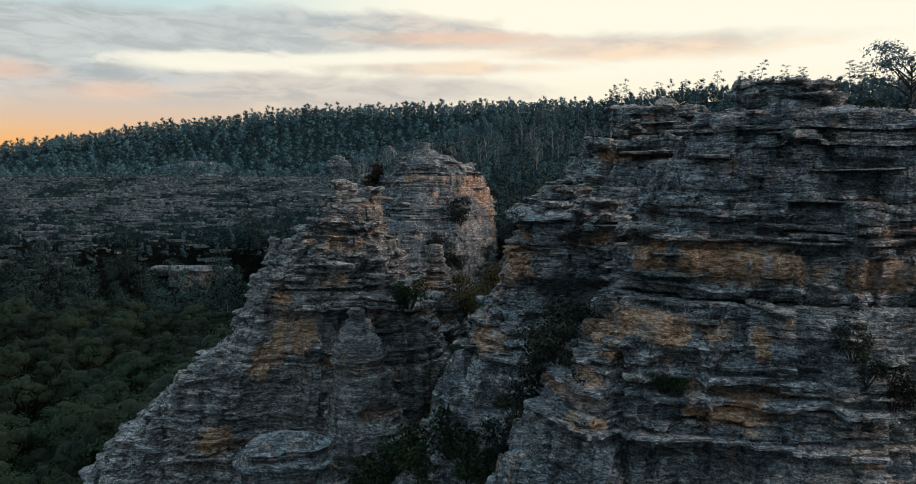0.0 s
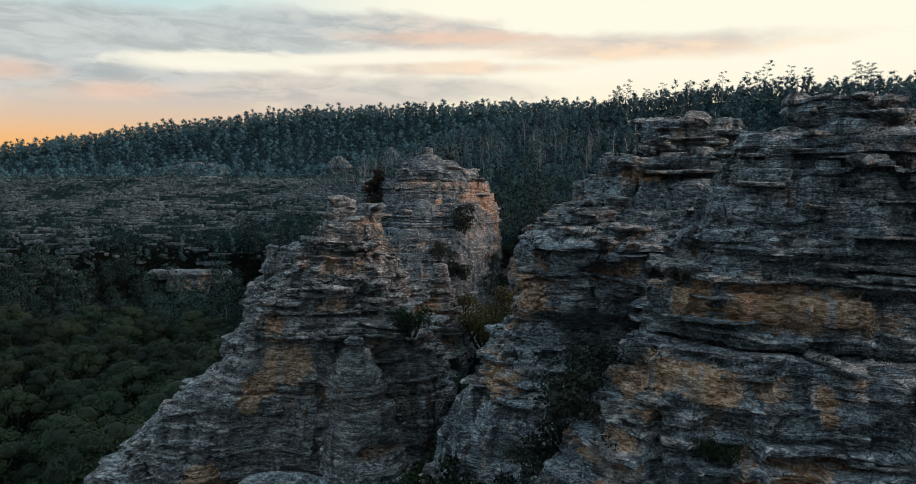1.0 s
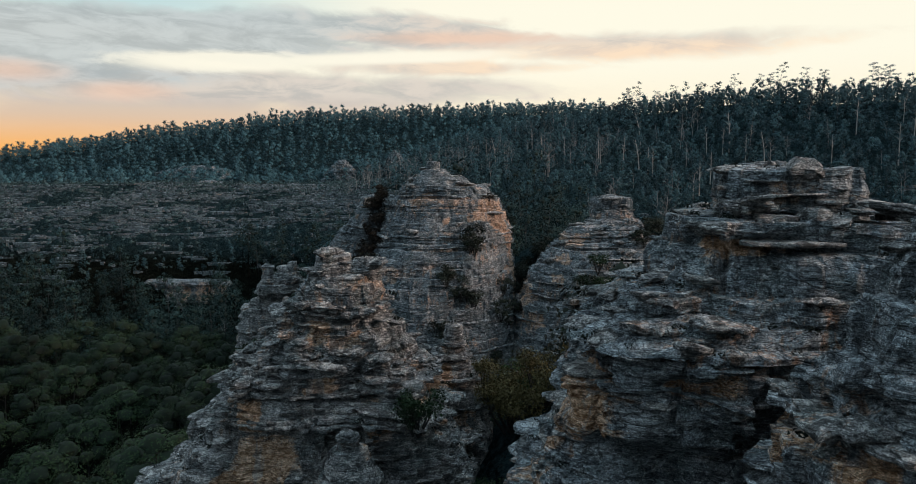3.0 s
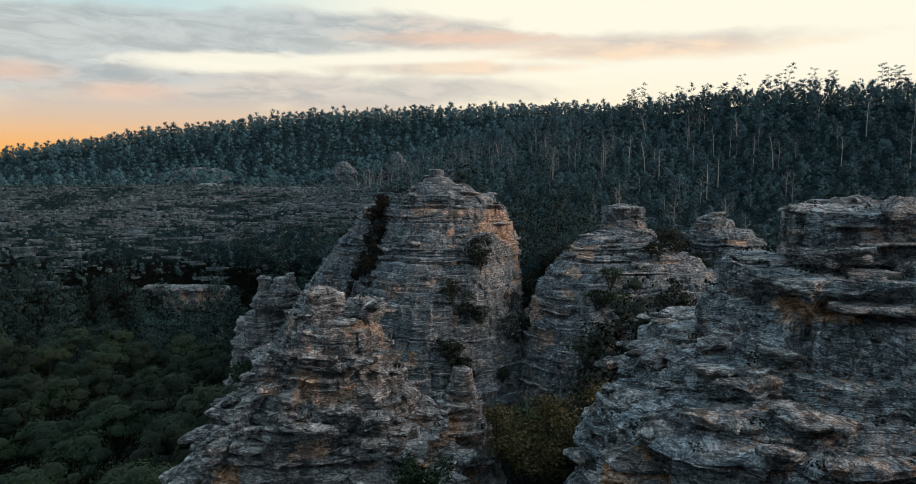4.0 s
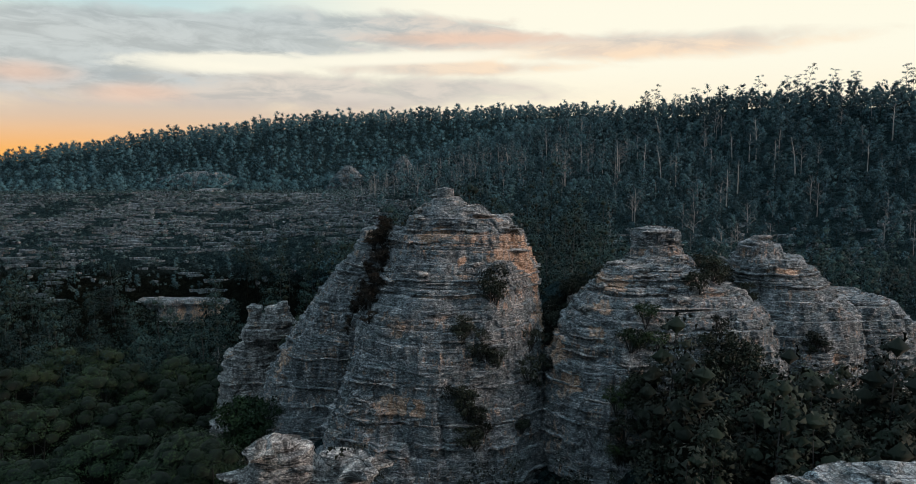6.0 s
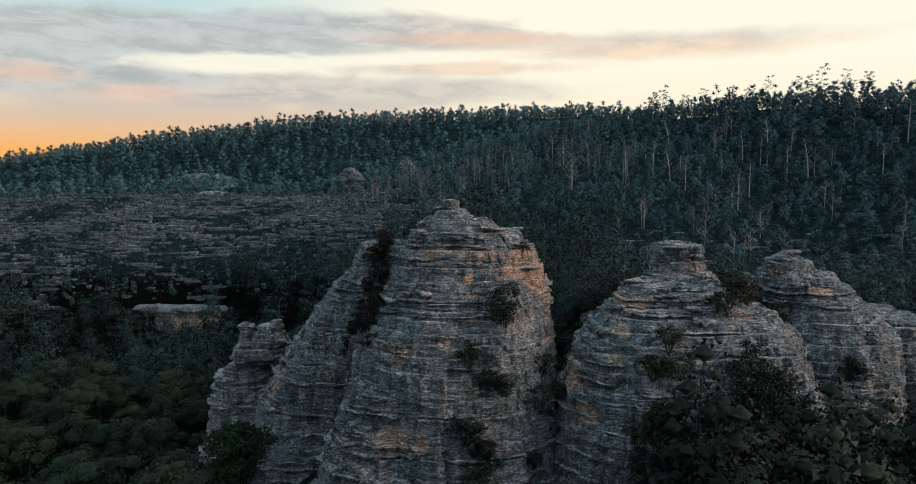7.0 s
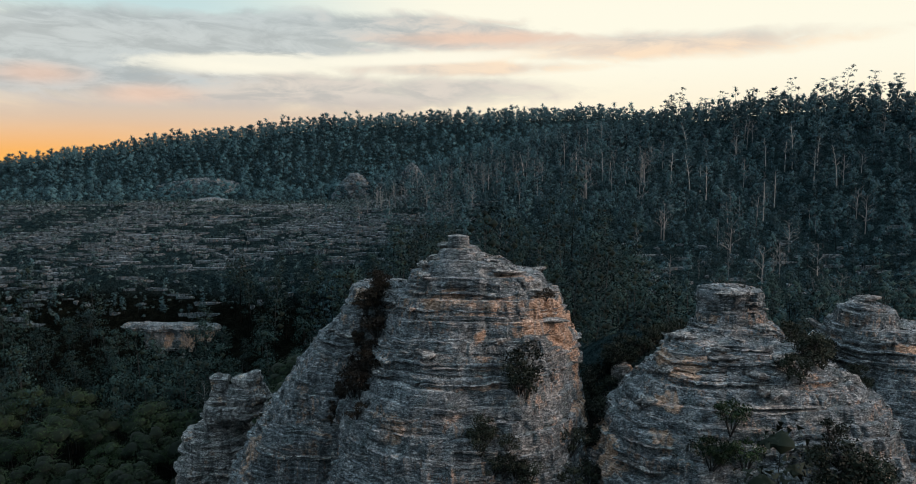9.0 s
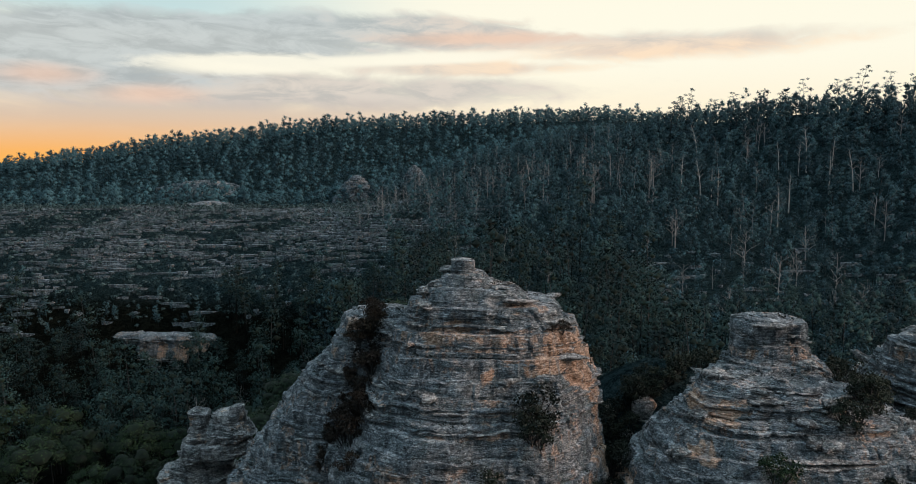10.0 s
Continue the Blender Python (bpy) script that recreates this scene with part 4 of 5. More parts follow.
def gum_wood(rng, height, spread, first, limbs, thick, twigs=0, lean=0.06):
    """Trunk and limbs of a gum; gives the wood and the limb ends."""
    bend = rng.normal(0, lean, 2) * height
    trunk = [np.array([bend[0] * f * f, bend[1] * f * f, height * f * 0.93 - 0.6 * (f == 0)]) for f in np.linspace(0, 1, 7)]
    wood, ends = [limb(trunk, thick * np.linspace(1.0, 0.18, 7))], [trunk[-1]]
    for i in range(limbs):
        f = first + (0.96 - first) * (i + rng.random()) / limbs
        start = np.array([bend[0] * f * f, bend[1] * f * f, height * f * 0.93])
        a = i * 2.4 + rng.uniform(-0.6, 0.6)
        reach = spread * rng.uniform(0.6, 1.0) * (1.15 - 0.55 * f)
        tip = start + np.array([math.cos(a) * reach, math.sin(a) * reach, reach * rng.uniform(0.45, 1.0)])
        mid = 0.5 * (start + tip) + np.array([0, 0, 0.12 * reach]) + rng.normal(0, 0.08 * reach, 3)
        r = thick * (1.05 - f) * 0.55 + 0.015
        wood.append(limb([start, mid, tip], [r, r * 0.6, r * 0.2], 4))
        ends.append(tip)
        for _ in range(twigs):
            g = rng.uniform(0.3, 1.0)
            s = start + (tip - start) * g
            e = s + rng.normal(0, 0.26, 3) * reach + np.array([0, 0, 0.28 * reach])
            wood.append(limb([s, 0.5 * (s + e) + rng.normal(0, 0.03 * reach, 3), e], [r * 0.4, r * 0.25, r * 0.08], 3))
    return joined(wood), np.array(ends)


def tree_kind(name, label, category, seed, height, spread, first, limbs, thick, clump, per, leaf, wood_mat, leaf_mat, flat=0.75, twigs=0, group="", dome=0):
    """One tree, kept out of sight below the ground until it is copied: trunk and crown."""
    rng = np.random.default_rng(seed)
    (wv, wq), ends = gum_wood(rng, height, spread, first, limbs, thick, twigs)
    root = new(name)
    tagged(root, label, category, group)
    under(new("trunk", mesh_of("trunk", wv, wq, [wood_mat], smooth=True)), root)
    if per:
        if dome:
            # clumps spread over a broad dome, the way a gum's crown billows
            k = np.arange(dome)
            up, a = 1 - 0.98 * (k + 0.5) / dome, k * 2.4 + rng.uniform(-0.35, 0.35, dome)
            r = spread * np.sqrt(1 - up * up) * rng.uniform(0.8, 1.12, dome)
            ends = np.stack([r * np.cos(a), r * np.sin(a), height * 0.70 + 0.30 * height * up * rng.uniform(0.75, 1.1, dome)], 1)
        radii = clump * rng.uniform(0.7, 1.25, len(ends))
        v, q = sprays(rng, ends, radii, per, leaf, flat, np.array([0, 0, 0.45 * height]), (0.84, 1.08) if dome else (0.55, 1.12), 0.25 if dome else 0.4, 1.0)
        slot = np.zeros(len(q), int)
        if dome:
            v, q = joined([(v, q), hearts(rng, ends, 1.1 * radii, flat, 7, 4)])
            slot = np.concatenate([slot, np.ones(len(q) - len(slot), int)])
        under(new("crown", mesh_of("crown", v, q, [leaf_mat, LEAF_INNER_SHADE], slot, smooth=True, normals=outward(v, ends, np.array([0, 0, 0.6 * height]), 1.8, 0.35) if dome else None)), root)
    return root


class Planter:
    """Plants copies of a few kinds of tree; the first copy of a kind is the built one itself."""

    def __init__(self, kinds):
        self.kinds, self.used = kinds, set()

    def put(self, i, x, y, z, turn, size):
        ob = self.kinds[i % len(self.kinds)]
        m = pose(x, y, z, 0, 0, turn)
        if ob.name not in self.used:
            self.used.add(ob.name)
            ob.matrix_basis = m @ Matrix.Scale(size, 4)
            return ob
        made = copy_thing(ob, m)
        made.scale = (size, size, size)
        return made


def scatter(rng, x0, x1, y0, y1, gap):
    gx, gy = np.meshgrid(np.arange(x0, x1, gap), np.arange(y0, y1, gap))
    p = np.stack([gx.ravel(), gy.ravel()], 1)
    return p + rng.uniform(-0.48, 0.48, p.shape) * gap


def wood_of(name, label, seed, spots, templates, leaf_mat, wood_mat, size=(0.7, 1.25), core_mat=None):
    """Many trees of a wood in one mesh."""
    core_mat = core_mat or LEAF_CORE_SHADE
    rng = np.random.default_rng(seed)
    vs, qs, slots, tones, ns, base = [], [], [], [], [], 0
    pick = rng.integers(0, len(templates), len(spots))
    z = land(spots[:, 0], spots[:, 1])
    for k, (v, q, s, *way) in enumerate(templates):
        sel = np.where(pick == k)[0]
        if not len(sel):
            continue
        t = rng.uniform(0, 2 * math.pi, len(sel))
        g = rng.uniform(*size, len(sel))
        c, sn = np.cos(t)[:, None], np.sin(t)[:, None]
        X = (v[:, 0] * c - v[:, 1] * sn) * g[:, None] + spots[sel, 0][:, None]
        Y = (v[:, 0] * sn + v[:, 1] * c) * g[:, None] + spots[sel, 1][:, None]
        Z = v[:, 2] * (g * rng.uniform(0.85, 1.2, len(sel)))[:, None] + z[sel][:, None]
        vs.append(np.stack([X, Y, Z], 2).reshape(-1, 3))
        qs.append((q[None] + (np.arange(len(sel)) * len(v))[:, None, None]).reshape(-1, 3) + base)
        if way:
            w = way[0]
            ns.append(np.stack([w[:, 0] * c - w[:, 1] * sn, w[:, 0] * sn + w[:, 1] * c, np.tile(w[:, 2], (len(sel), 1))], 2).reshape(-1, 3))
        slots.append(np.tile(s, len(sel)))
        tones.append(np.repeat(rng.random(len(sel)), len(v)))
        base += len(sel) * len(v)
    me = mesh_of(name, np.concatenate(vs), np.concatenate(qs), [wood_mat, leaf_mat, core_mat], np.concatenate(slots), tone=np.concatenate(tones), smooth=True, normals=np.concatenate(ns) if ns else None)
    return tagged(new(name, me), label, "woodland", kind="stuff")


def wood_template(seed, height, spread, first, limbs, thick, clump, per, leaf, flat=0.8, core=True, shaped=False):
    rng = np.random.default_rng(seed)
    bend = rng.normal(0, 0.05, 2) * height
    trunk = [np.array([bend[0] * f * f, bend[1] * f * f, height * f * 0.95 - 0.8 * (f == 0)]) for f in np.linspace(0, 1, 4)]
    wv, wq = limb(trunk, thick * np.linspace(1.0, 0.25, 4), 3)
    ends = [trunk[-1]]
    for i in range(limbs):
        f = first + (1 - first) * (i + rng.random()) / limbs
        a = i * 2.4 + rng.uniform(-0.7, 0.7)
        r = spread * rng.uniform(0.35, 1.0) * (1.2 - 0.75 * f)
        ends.append(np.array([bend[0] * f * f + math.cos(a) * r, bend[1] * f * f + math.sin(a) * r, height * f * 0.97]))
    ends = np.array(ends)
    radii = clump * rng.uniform(0.6, 1.3, len(ends))
    lv, lq = sprays(rng, ends, radii, per, leaf, flat, np.array([0, 0, 0.45 * height]), (0.78, 1.12) if shaped else (0.45, 1.25), 0.4 if shaped else 0.7)
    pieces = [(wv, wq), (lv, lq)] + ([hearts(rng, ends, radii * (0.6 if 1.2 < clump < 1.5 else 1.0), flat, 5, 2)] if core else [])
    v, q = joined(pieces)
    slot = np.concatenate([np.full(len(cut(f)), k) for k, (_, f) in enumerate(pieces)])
    return (v, q, slot, outward(v, ends, np.array([0, 0, 0.45 * height]))) if shaped else (v, q, slot)


def near_rock(x, y):
    """Whether a spot lies on the footprint of the great rocks."""
    a = ((x + 9) / 22) ** 2 + ((y - 104) / 17) ** 2 < 1
    b = ((x - 24) / 26) ** 2 + ((y - 103) / 17) ** 2 < 1
    c = ((x + 8) / 14) ** 2 + ((y - 43) / 8) ** 2 < 1
    d = ((x - 12) / 15) ** 2 + ((y - 30) / 13) ** 2 < 1
    e = ((x + 27.5) / 7) ** 2 + ((y - 108) / 6) ** 2 < 1
    return a | b | c | d | e


def build_plants():
    rng = np.random.default_rng(5)
    # open gum forest on the hill
    p = scatter(rng, -45, 225, 128, 366, 4.0)
    keep = (p[:, 1] > 150 - 0.1 * p[:, 0]) & (np.abs(p[:, 0]) < 0.63 * p[:, 1] + 8) & (p[:, 1] + 0.6 * np.clip(p[:, 0] - 90, 0, 90) < 372) & (rng.random(len(p)) < 0.9)
    keep &= ~((p[:, 0] < -20) & (p[:, 1] > 222) & (p[:, 1] < 318) & (rng.random(len(p)) < ramp(-p[:, 0], 12, 40)))
    bend = p[:, 1] + 0.6 * np.clip(p[:, 0] - 90, 0, 90)
    bare_band = (p[:, 0] > 35) & (bend > 203) & (bend < 232)
    keep &= ~(bare_band & (rng.random(len(p)) < 0.62))
    p = p[keep]
    hill = [wood_template(100 + i, 6.2 + 1.3 * (i % 4), 1.9, (0.14, 0.30, 0.45)[i % 3], 9, 0.075, 0.80, 30, 0.165, (1.15, 0.8)[i % 2], True, True) for i in range(9)]
    upper = [wood_template(120 + i, 6.2 + 1.3 * (i % 4), 1.9, (0.14, 0.30, 0.45)[i % 3], 7, 0.075, 0.90, 20, 0.25, (1.15, 0.8)[i % 2], True, True) for i in range(9)]
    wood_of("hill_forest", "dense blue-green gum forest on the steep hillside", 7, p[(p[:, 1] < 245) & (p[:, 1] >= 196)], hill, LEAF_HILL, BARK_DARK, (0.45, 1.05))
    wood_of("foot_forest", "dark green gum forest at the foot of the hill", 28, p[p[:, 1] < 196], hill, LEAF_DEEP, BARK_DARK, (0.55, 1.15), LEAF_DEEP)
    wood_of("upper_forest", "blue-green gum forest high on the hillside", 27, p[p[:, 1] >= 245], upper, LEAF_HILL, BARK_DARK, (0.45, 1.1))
    brow = [wood_template(140 + i, 5.0 + 1.2 * (i % 4), 1.8, (0.0, 0.06, 0.3)[i % 3], 6, 0.07, 0.95, 22, 0.25, (1.0, 0.8)[i % 2], True, True) for i in range(9)]
    crest = scatter(rng, 10, 235, 215, 368, 4.0)
    bend = crest[:, 1] + 0.6 * np.clip(crest[:, 0] - 90, 0, 90)
    crest = crest[(bend > 322) & (bend < 372) & (rng.random(len(crest)) < 0.6 + 0.4 * ramp(crest[:, 0], 60, 130))]
    wood_of("crest_forest", "bushy gum trees along the crest of the hill", 17, crest, brow, LEAF_HILL, BARK_DARK, (0.7, 1.25))
    # low bushes between the trunks
    p = scatter(rng, -45, 235, 150, 352, 3.7)
    bend = p[:, 1] + 0.6 * np.clip(p[:, 0] - 90, 0, 90)
    keep = (np.abs(p[:, 0]) < 0.67 * p[:, 1] + 8) & (bend < 372) & ~((p[:, 0] < -15) & (p[:, 1] > 225)) & (rng.random(len(p)) < 0.9)
    bush = [wood_template(170 + i, 1.6 + 0.5 * (i % 3), 1.2, 0.3, 3, 0.04, 0.8, 16, 0.24, 0.8, False, True) for i in range(4)]
    wood_of("hill_undergrowth", "low blue-green bushes under the hillside gums", 14, p[keep], bush, LEAF_HILL, BARK_DARK, (0.6, 1.4))
    # bare grey trees standing among them
    q = scatter(rng, -40, 220, 165, 345, 7.0)
    grey_brow = (q[:, 0] < 45) & (q[:, 1] > 255)
    q = q[(rng.random(len(q)) < 0.13 + 0.6 * grey_brow) & (np.abs(q[:, 0]) < 0.67 * q[:, 1] + 10)]
    bare = []
    for i in range(4):
        (v, f), _ = gum_wood(np.random.default_rng(180 + i), 8.0 + i, 2.4, 0.3, 9, 0.085, 3)
        bare.append((v, f, np.zeros(len(f), int)))
    wood_of("bare_trees", "bare grey fire-killed trees among the gums", 13, q, bare, BARK_DEAD, BARK_DEAD, (0.6, 1.15))
    # far ridge
    p = scatter(rng, -450, 150, 376, 652, 6.4)
    keep = (np.abs(p[:, 0]) < 0.67 * p[:, 1] + 12) & ~((p[:, 0] > -30) & (p[:, 1] < 395)) & ~((p[:, 0] > 40) & (p[:, 1] < 540)) & ~((p[:, 0] < -235) & (p[:, 1] < 500) & (rng.random(len(p)) < 0.5)) & (p[:, 1] < 640)
    far = [wood_template(130 + i, 7.4 + 1.5 * (i % 3), 2.2, (0.0, 0.12)[i % 2], 5, 0.12, 1.75, 32, 0.33, 0.8, True, True) for i in range(6)]
    wood_of("ridge_forest", "distant dark gum forest along the ridge", 8, p[keep], far, LEAF_RIDGE_HAZE, BARK_DARK, (0.62, 1.12), LEAF_RIDGE_HAZE)
    # valley wood, beyond its nearest trees
    p = scatter(rng, -165, 30, 106, 230, 5.3)
    keep = (np.abs(p[:, 0]) < 0.68 * p[:, 1] + 12) & ~near_rock(p[:, 0], p[:, 1]) & (land(p[:, 0], p[:, 1]) < 11) & (p[:, 1] < 216 + 12 * (p[:, 0] > -68)) & ~((p[:, 0] < -12) & (p[:, 1] < 158)) & ~((p[:, 0] > -88) & (p[:, 0] < -71) & (p[:, 1] > 192) & (p[:, 1] < 219))
    deep = [wood_template(160 + i, 8.5 + 1.7 * (i % 4), 2.6, (0.42, 0.3, 0.55)[i % 3], 9, 0.12, 1.25, 58, 0.17, 0.8, True, True) for i in range(6)]
    wood_of("valley_forest", "dark green gum forest filling the valley floor", 9, p[keep], deep, LEAF_DEEP, BARK_DARK, (0.5, 1.55), LEAF_INNER_SHADE)
    p = scatter(rng, -92, -67, 192, 218, 2.4)
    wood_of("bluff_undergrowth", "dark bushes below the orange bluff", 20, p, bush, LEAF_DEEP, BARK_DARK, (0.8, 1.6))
    # nearest valley trees, one by one
    label = "round-crowned olive green gum tree on the valley floor"
    kinds = [tree_kind("gum_tree", label, "tree", 200 + i, 10.5 + i % 3, 3.0, 0.45, 6 + i % 2, 0.17, 1.45, 300, 0.105, BARK_DARK, LEAF_VALLEY, 0.8, 1, "valley gum trees", 11 + i) for i in range(4)]
    near = Planter(kinds)
    kinds = [tree_kind("gum_tree", label, "tree", 210 + i, 10.5 + i % 3, 3.0, 0.45, 6, 0.17, 1.5, 150, 0.15, BARK_DARK, LEAF_VALLEY, 0.8, 0, "valley gum trees", 11 + i) for i in range(4)]
    further = Planter(kinds)
    p = scatter(rng, -118, -12, 48, 166, 7.8)
    n = 0
    for x, y in p:
        if abs(x) > 0.66 * y + 8 or near_rock(x, y) or land(x, y) > 5 or n >= 230:
            continue
        (near if y < 88 else further).put(n, x, y, float(land(x, y)) - rng.uniform(0.3, 2.6), rng.uniform(0, 360), rng.uniform(0.72, 1.25))
        n += 1
    # emergent pale gums on the hill and its skyline
    pale = Planter([tree_kind("tall_gum_tree", "tall gum tree with bare pale trunk and small crown", "tree", 230 + i, 14.5 + 1.6 * i, 2.8, 0.52, 11, 0.26, 0.7, 40, 0.2, BARK_PALE, LEAF_HILL, 0.6, 1, "tall hillside gums") for i in range(2)])
    grey = Planter([tree_kind("tall_gum_tree", "tall dark-trunked gum with sparse tufted crown", "tree", 240 + i, 15.0 + 1.8 * i, 2.6, 0.55, 10, 0.13, 0.85, 30, 0.27, BARK_DARK, LEAF_HILL, 0.6, 1, "tall hillside gums") for i in range(3)])
    for i, (x, y) in enumerate(((85, 260), (63, 272), (66, 271), (58, 276), (100, 268), (106, 266), (50, 282), (92, 286), (78, 250), (12, 300), (30, 296))):
        pale.put(i, x, y, float(land(x, y)) - 0.3, rng.uniform(0, 360), rng.uniform(0.7, 0.95))
    for i in range(58):
        x = rng.uniform(62, 215)
        y = (rng.uniform(262, 325) if i % 4 == 0 else rng.uniform(328, 356)) - 0.55 * max(0, x - 95)
        (pale if i % 4 == 0 else grey).put(i // 4 if i % 4 == 0 else i, x, y, float(land(x, y)) - 0.4, rng.uniform(0, 360), rng.uniform(0.65, 1.05))
    # bare dead trees
    kinds = [tree_kind("dead_tree", "bare bleached grey dead tree", "tree", 250 + i, 9 + i, 3.4, 0.25, 11, 0.16, 0, 0, 0, BARK_DEAD, None, 1, 5, "dead trees") for i in range(4)]
    planter = Planter(kinds)
    spots = [(-30.5, 180), (-38, 176), (-12, 176), (-9, 182), (-47, 172), (-60, 182), (16, 196), (40, 205), (-22, 188), (-54, 190)]
    spots += [(rng.uniform(-10, 150), rng.uniform(190, 330)) for _ in range(44)]
    for i, (x, y) in enumerate(spots):
        planter.put(i, x, y, float(land(x, y)) - 0.3, rng.uniform(0, 360), rng.uniform(0.75, 1.15))
    # heath: low shrubs and thin ledges of rock
    p = scatter(rng, -240, -8, 222, 372, 2.05)
    low = [wood_template(300 + i, 0.75 + 0.35 * (i % 3), 0.8, 0.5, 1, 0.04, 0.62, 10, 0.27, 0.75, False, True) for i in range(4)]
    keep = (np.abs(p[:, 0]) < 0.67 * p[:, 1] + 10) & (rng.random(len(p)) < 0.65)
    wood_of("heath_shrubs", "low dark heath shrubs between rock ledges", 10, p[keep], low, LEAF_HEATH, BARK_DARK, (0.6, 1.5))
    p = scatter(rng, -250, 0, 224, 330, 14)
    p = p[(np.abs(p[:, 0]) < 0.72 * p[:, 1]) & (rng.random(len(p)) < 0.6)]
    fringe = scatter(rng, -190, -20, 222, 250, 4.6)
    fringe = fringe[(np.abs(fringe[:, 0]) < 0.72 * fringe[:, 1]) & (rng.random(len(fringe)) < ramp(-fringe[:, 1], -250, -226))]
    p = np.concatenate([p, fringe])
    wood_of("heath_trees", "scattered small dark trees on the heath", 11, p, upper, LEAF_HILL, BARK_DARK, (0.3, 0.55))


def drop(x, y, top=60.0):
    """The height of whatever lies uppermost at x, y, and its slope."""
    hit, place, normal, *_ = scene.ray_cast(GRAPH, Vector((x, y, top)), Vector((0, 0, -1)))
    return (place.z, normal.z) if hit else (float(land(x, y)), 1.0)


def slab_meshes():
    """Broken plates of ironstone, one metre across: ragged outline, undercut rim, stepped top."""
    made = []
    for i in range(7):
        rng = np.random.default_rng(700 + i)
        m = 15
        a = np.arange(m) / m * 2 * math.pi
        r = 0.5 * (1 + 0.24 * rng.normal(size=m)) * (1 + 0.3 * np.cos(2 * a + i))
        r = np.clip(r, 0.2, 0.85)
        v = []
        for f, z in ((0.45, -1.0), (0.72, -0.35), (0.98, -0.05), (1.0, 0.45), (0.86, 0.72), (0.5, 0.8 + 0.5 * (i % 2)), (0.02, 0.9 + 0.5 * (i % 2))):
            lift = 0.16 * rng.normal(size=m) * (f > 0.4) + 0.35 * f * np.cos(a + i)
            v.append(np.stack([f * r * np.cos(a), 0.75 * f * r * np.sin(a), z + lift], 1))
        q = [(k * m + c, k * m + (c + 1) % m, (k + 1) * m + (c + 1) % m, (k + 1) * m + c) for k in range(6) for c in range(m)]
        v = np.concatenate(v)
        made.append(mesh_of("slab", v, q, [SLAB], fresh=np.full(len(v), -0.15 + 0.25 * (i % 3 == 0))))
    return made


def build_slabs():
    """Loose and weathered-out plates lying on the terraces and brows of the rocks."""
    rng = np.random.default_rng(71)
    kinds = slab_meshes()
    roots = {ob.name: ob for ob in bpy.data.objects if ob.type == "EMPTY"}
    for x0, x1, y0, y1, low, count, size, name in (
            (1, 13, 26, 43, 24, 130, 1.0, "rock_tower"), (-11, 0, 36, 45, 19, 190, 1.0, "leaning_pagoda"), (4, 22, 19, 27, 24, 70, 1.1, "cliff"),
            (9.2, 12.2, 22.8, 25, 31.5, 8, 0.8, "cap_block"), (-9, 3, 94, 106, 20, 22, 1.5, "pagoda"), (9, 25, 90, 107, 15, 30, 1.6, "twin_pagoda"),
            (23, 38, 94, 106, 15, 22, 1.6, "far_pagoda")):
        for _ in range(count):
            x, y = rng.uniform(x0, x1), rng.uniform(y0, y1)
            hit, place, normal, _i, ob, _m = scene.ray_cast(GRAPH, Vector((x, y, 60)), Vector((0, 0, -1)))
            if not hit or ob.parent is None or ob.parent.name != name or place.z < low:
                continue
            k = size * rng.uniform(0.4, 1.6)
            made = under(new("slab", kinds[int(rng.integers(0, 7))]), roots[name])
            m = pose(x, y, place.z + 0.02, rng.normal(0, 5), rng.normal(0, 5), rng.uniform(0, 360))
            made.matrix_basis = m @ Matrix.Diagonal((k, k, min(0.26, 0.14 * k) * rng.uniform(0.6, 1.3), 1))


def shrub_kind(seed, leaf_mat, label, per=64, leaf=0.12):
    """A shrub: several stems from one root and a crown of clumps, about two metres high."""
    rng = np.random.default_rng(seed)
    stems, ends = [], []
    for i in range(9):
        a, r = i * 2.4, rng.uniform(0.25, 0.95)
        tip = np.array([math.cos(a) * r, math.sin(a) * r, rng.uniform(0.7, 1.75) - 0.35 * r])
        stems.append(limb([np.array([0, 0, -0.3]), 0.5 * tip + rng.normal(0, 0.08, 3), tip], [0.05, 0.035, 0.012], 4))
        ends.append(tip)
    root = new("shrub")
    tagged(root, label, "shrub", "shrubs on the rocks")
    v, q = joined(stems)
    under(new("trunk", mesh_of("trunk", v, q, [BARK_DARK], smooth=True)), root)
    v, q = sprays(rng, np.array(ends), 0.45 * rng.uniform(0.7, 1.3, 9), per, leaf, 0.85, None, (0.4, 1.15), 0.6)
    under(new("foliage", mesh_of("foliage", v, q, [leaf_mat], smooth=True)), root)
    return root


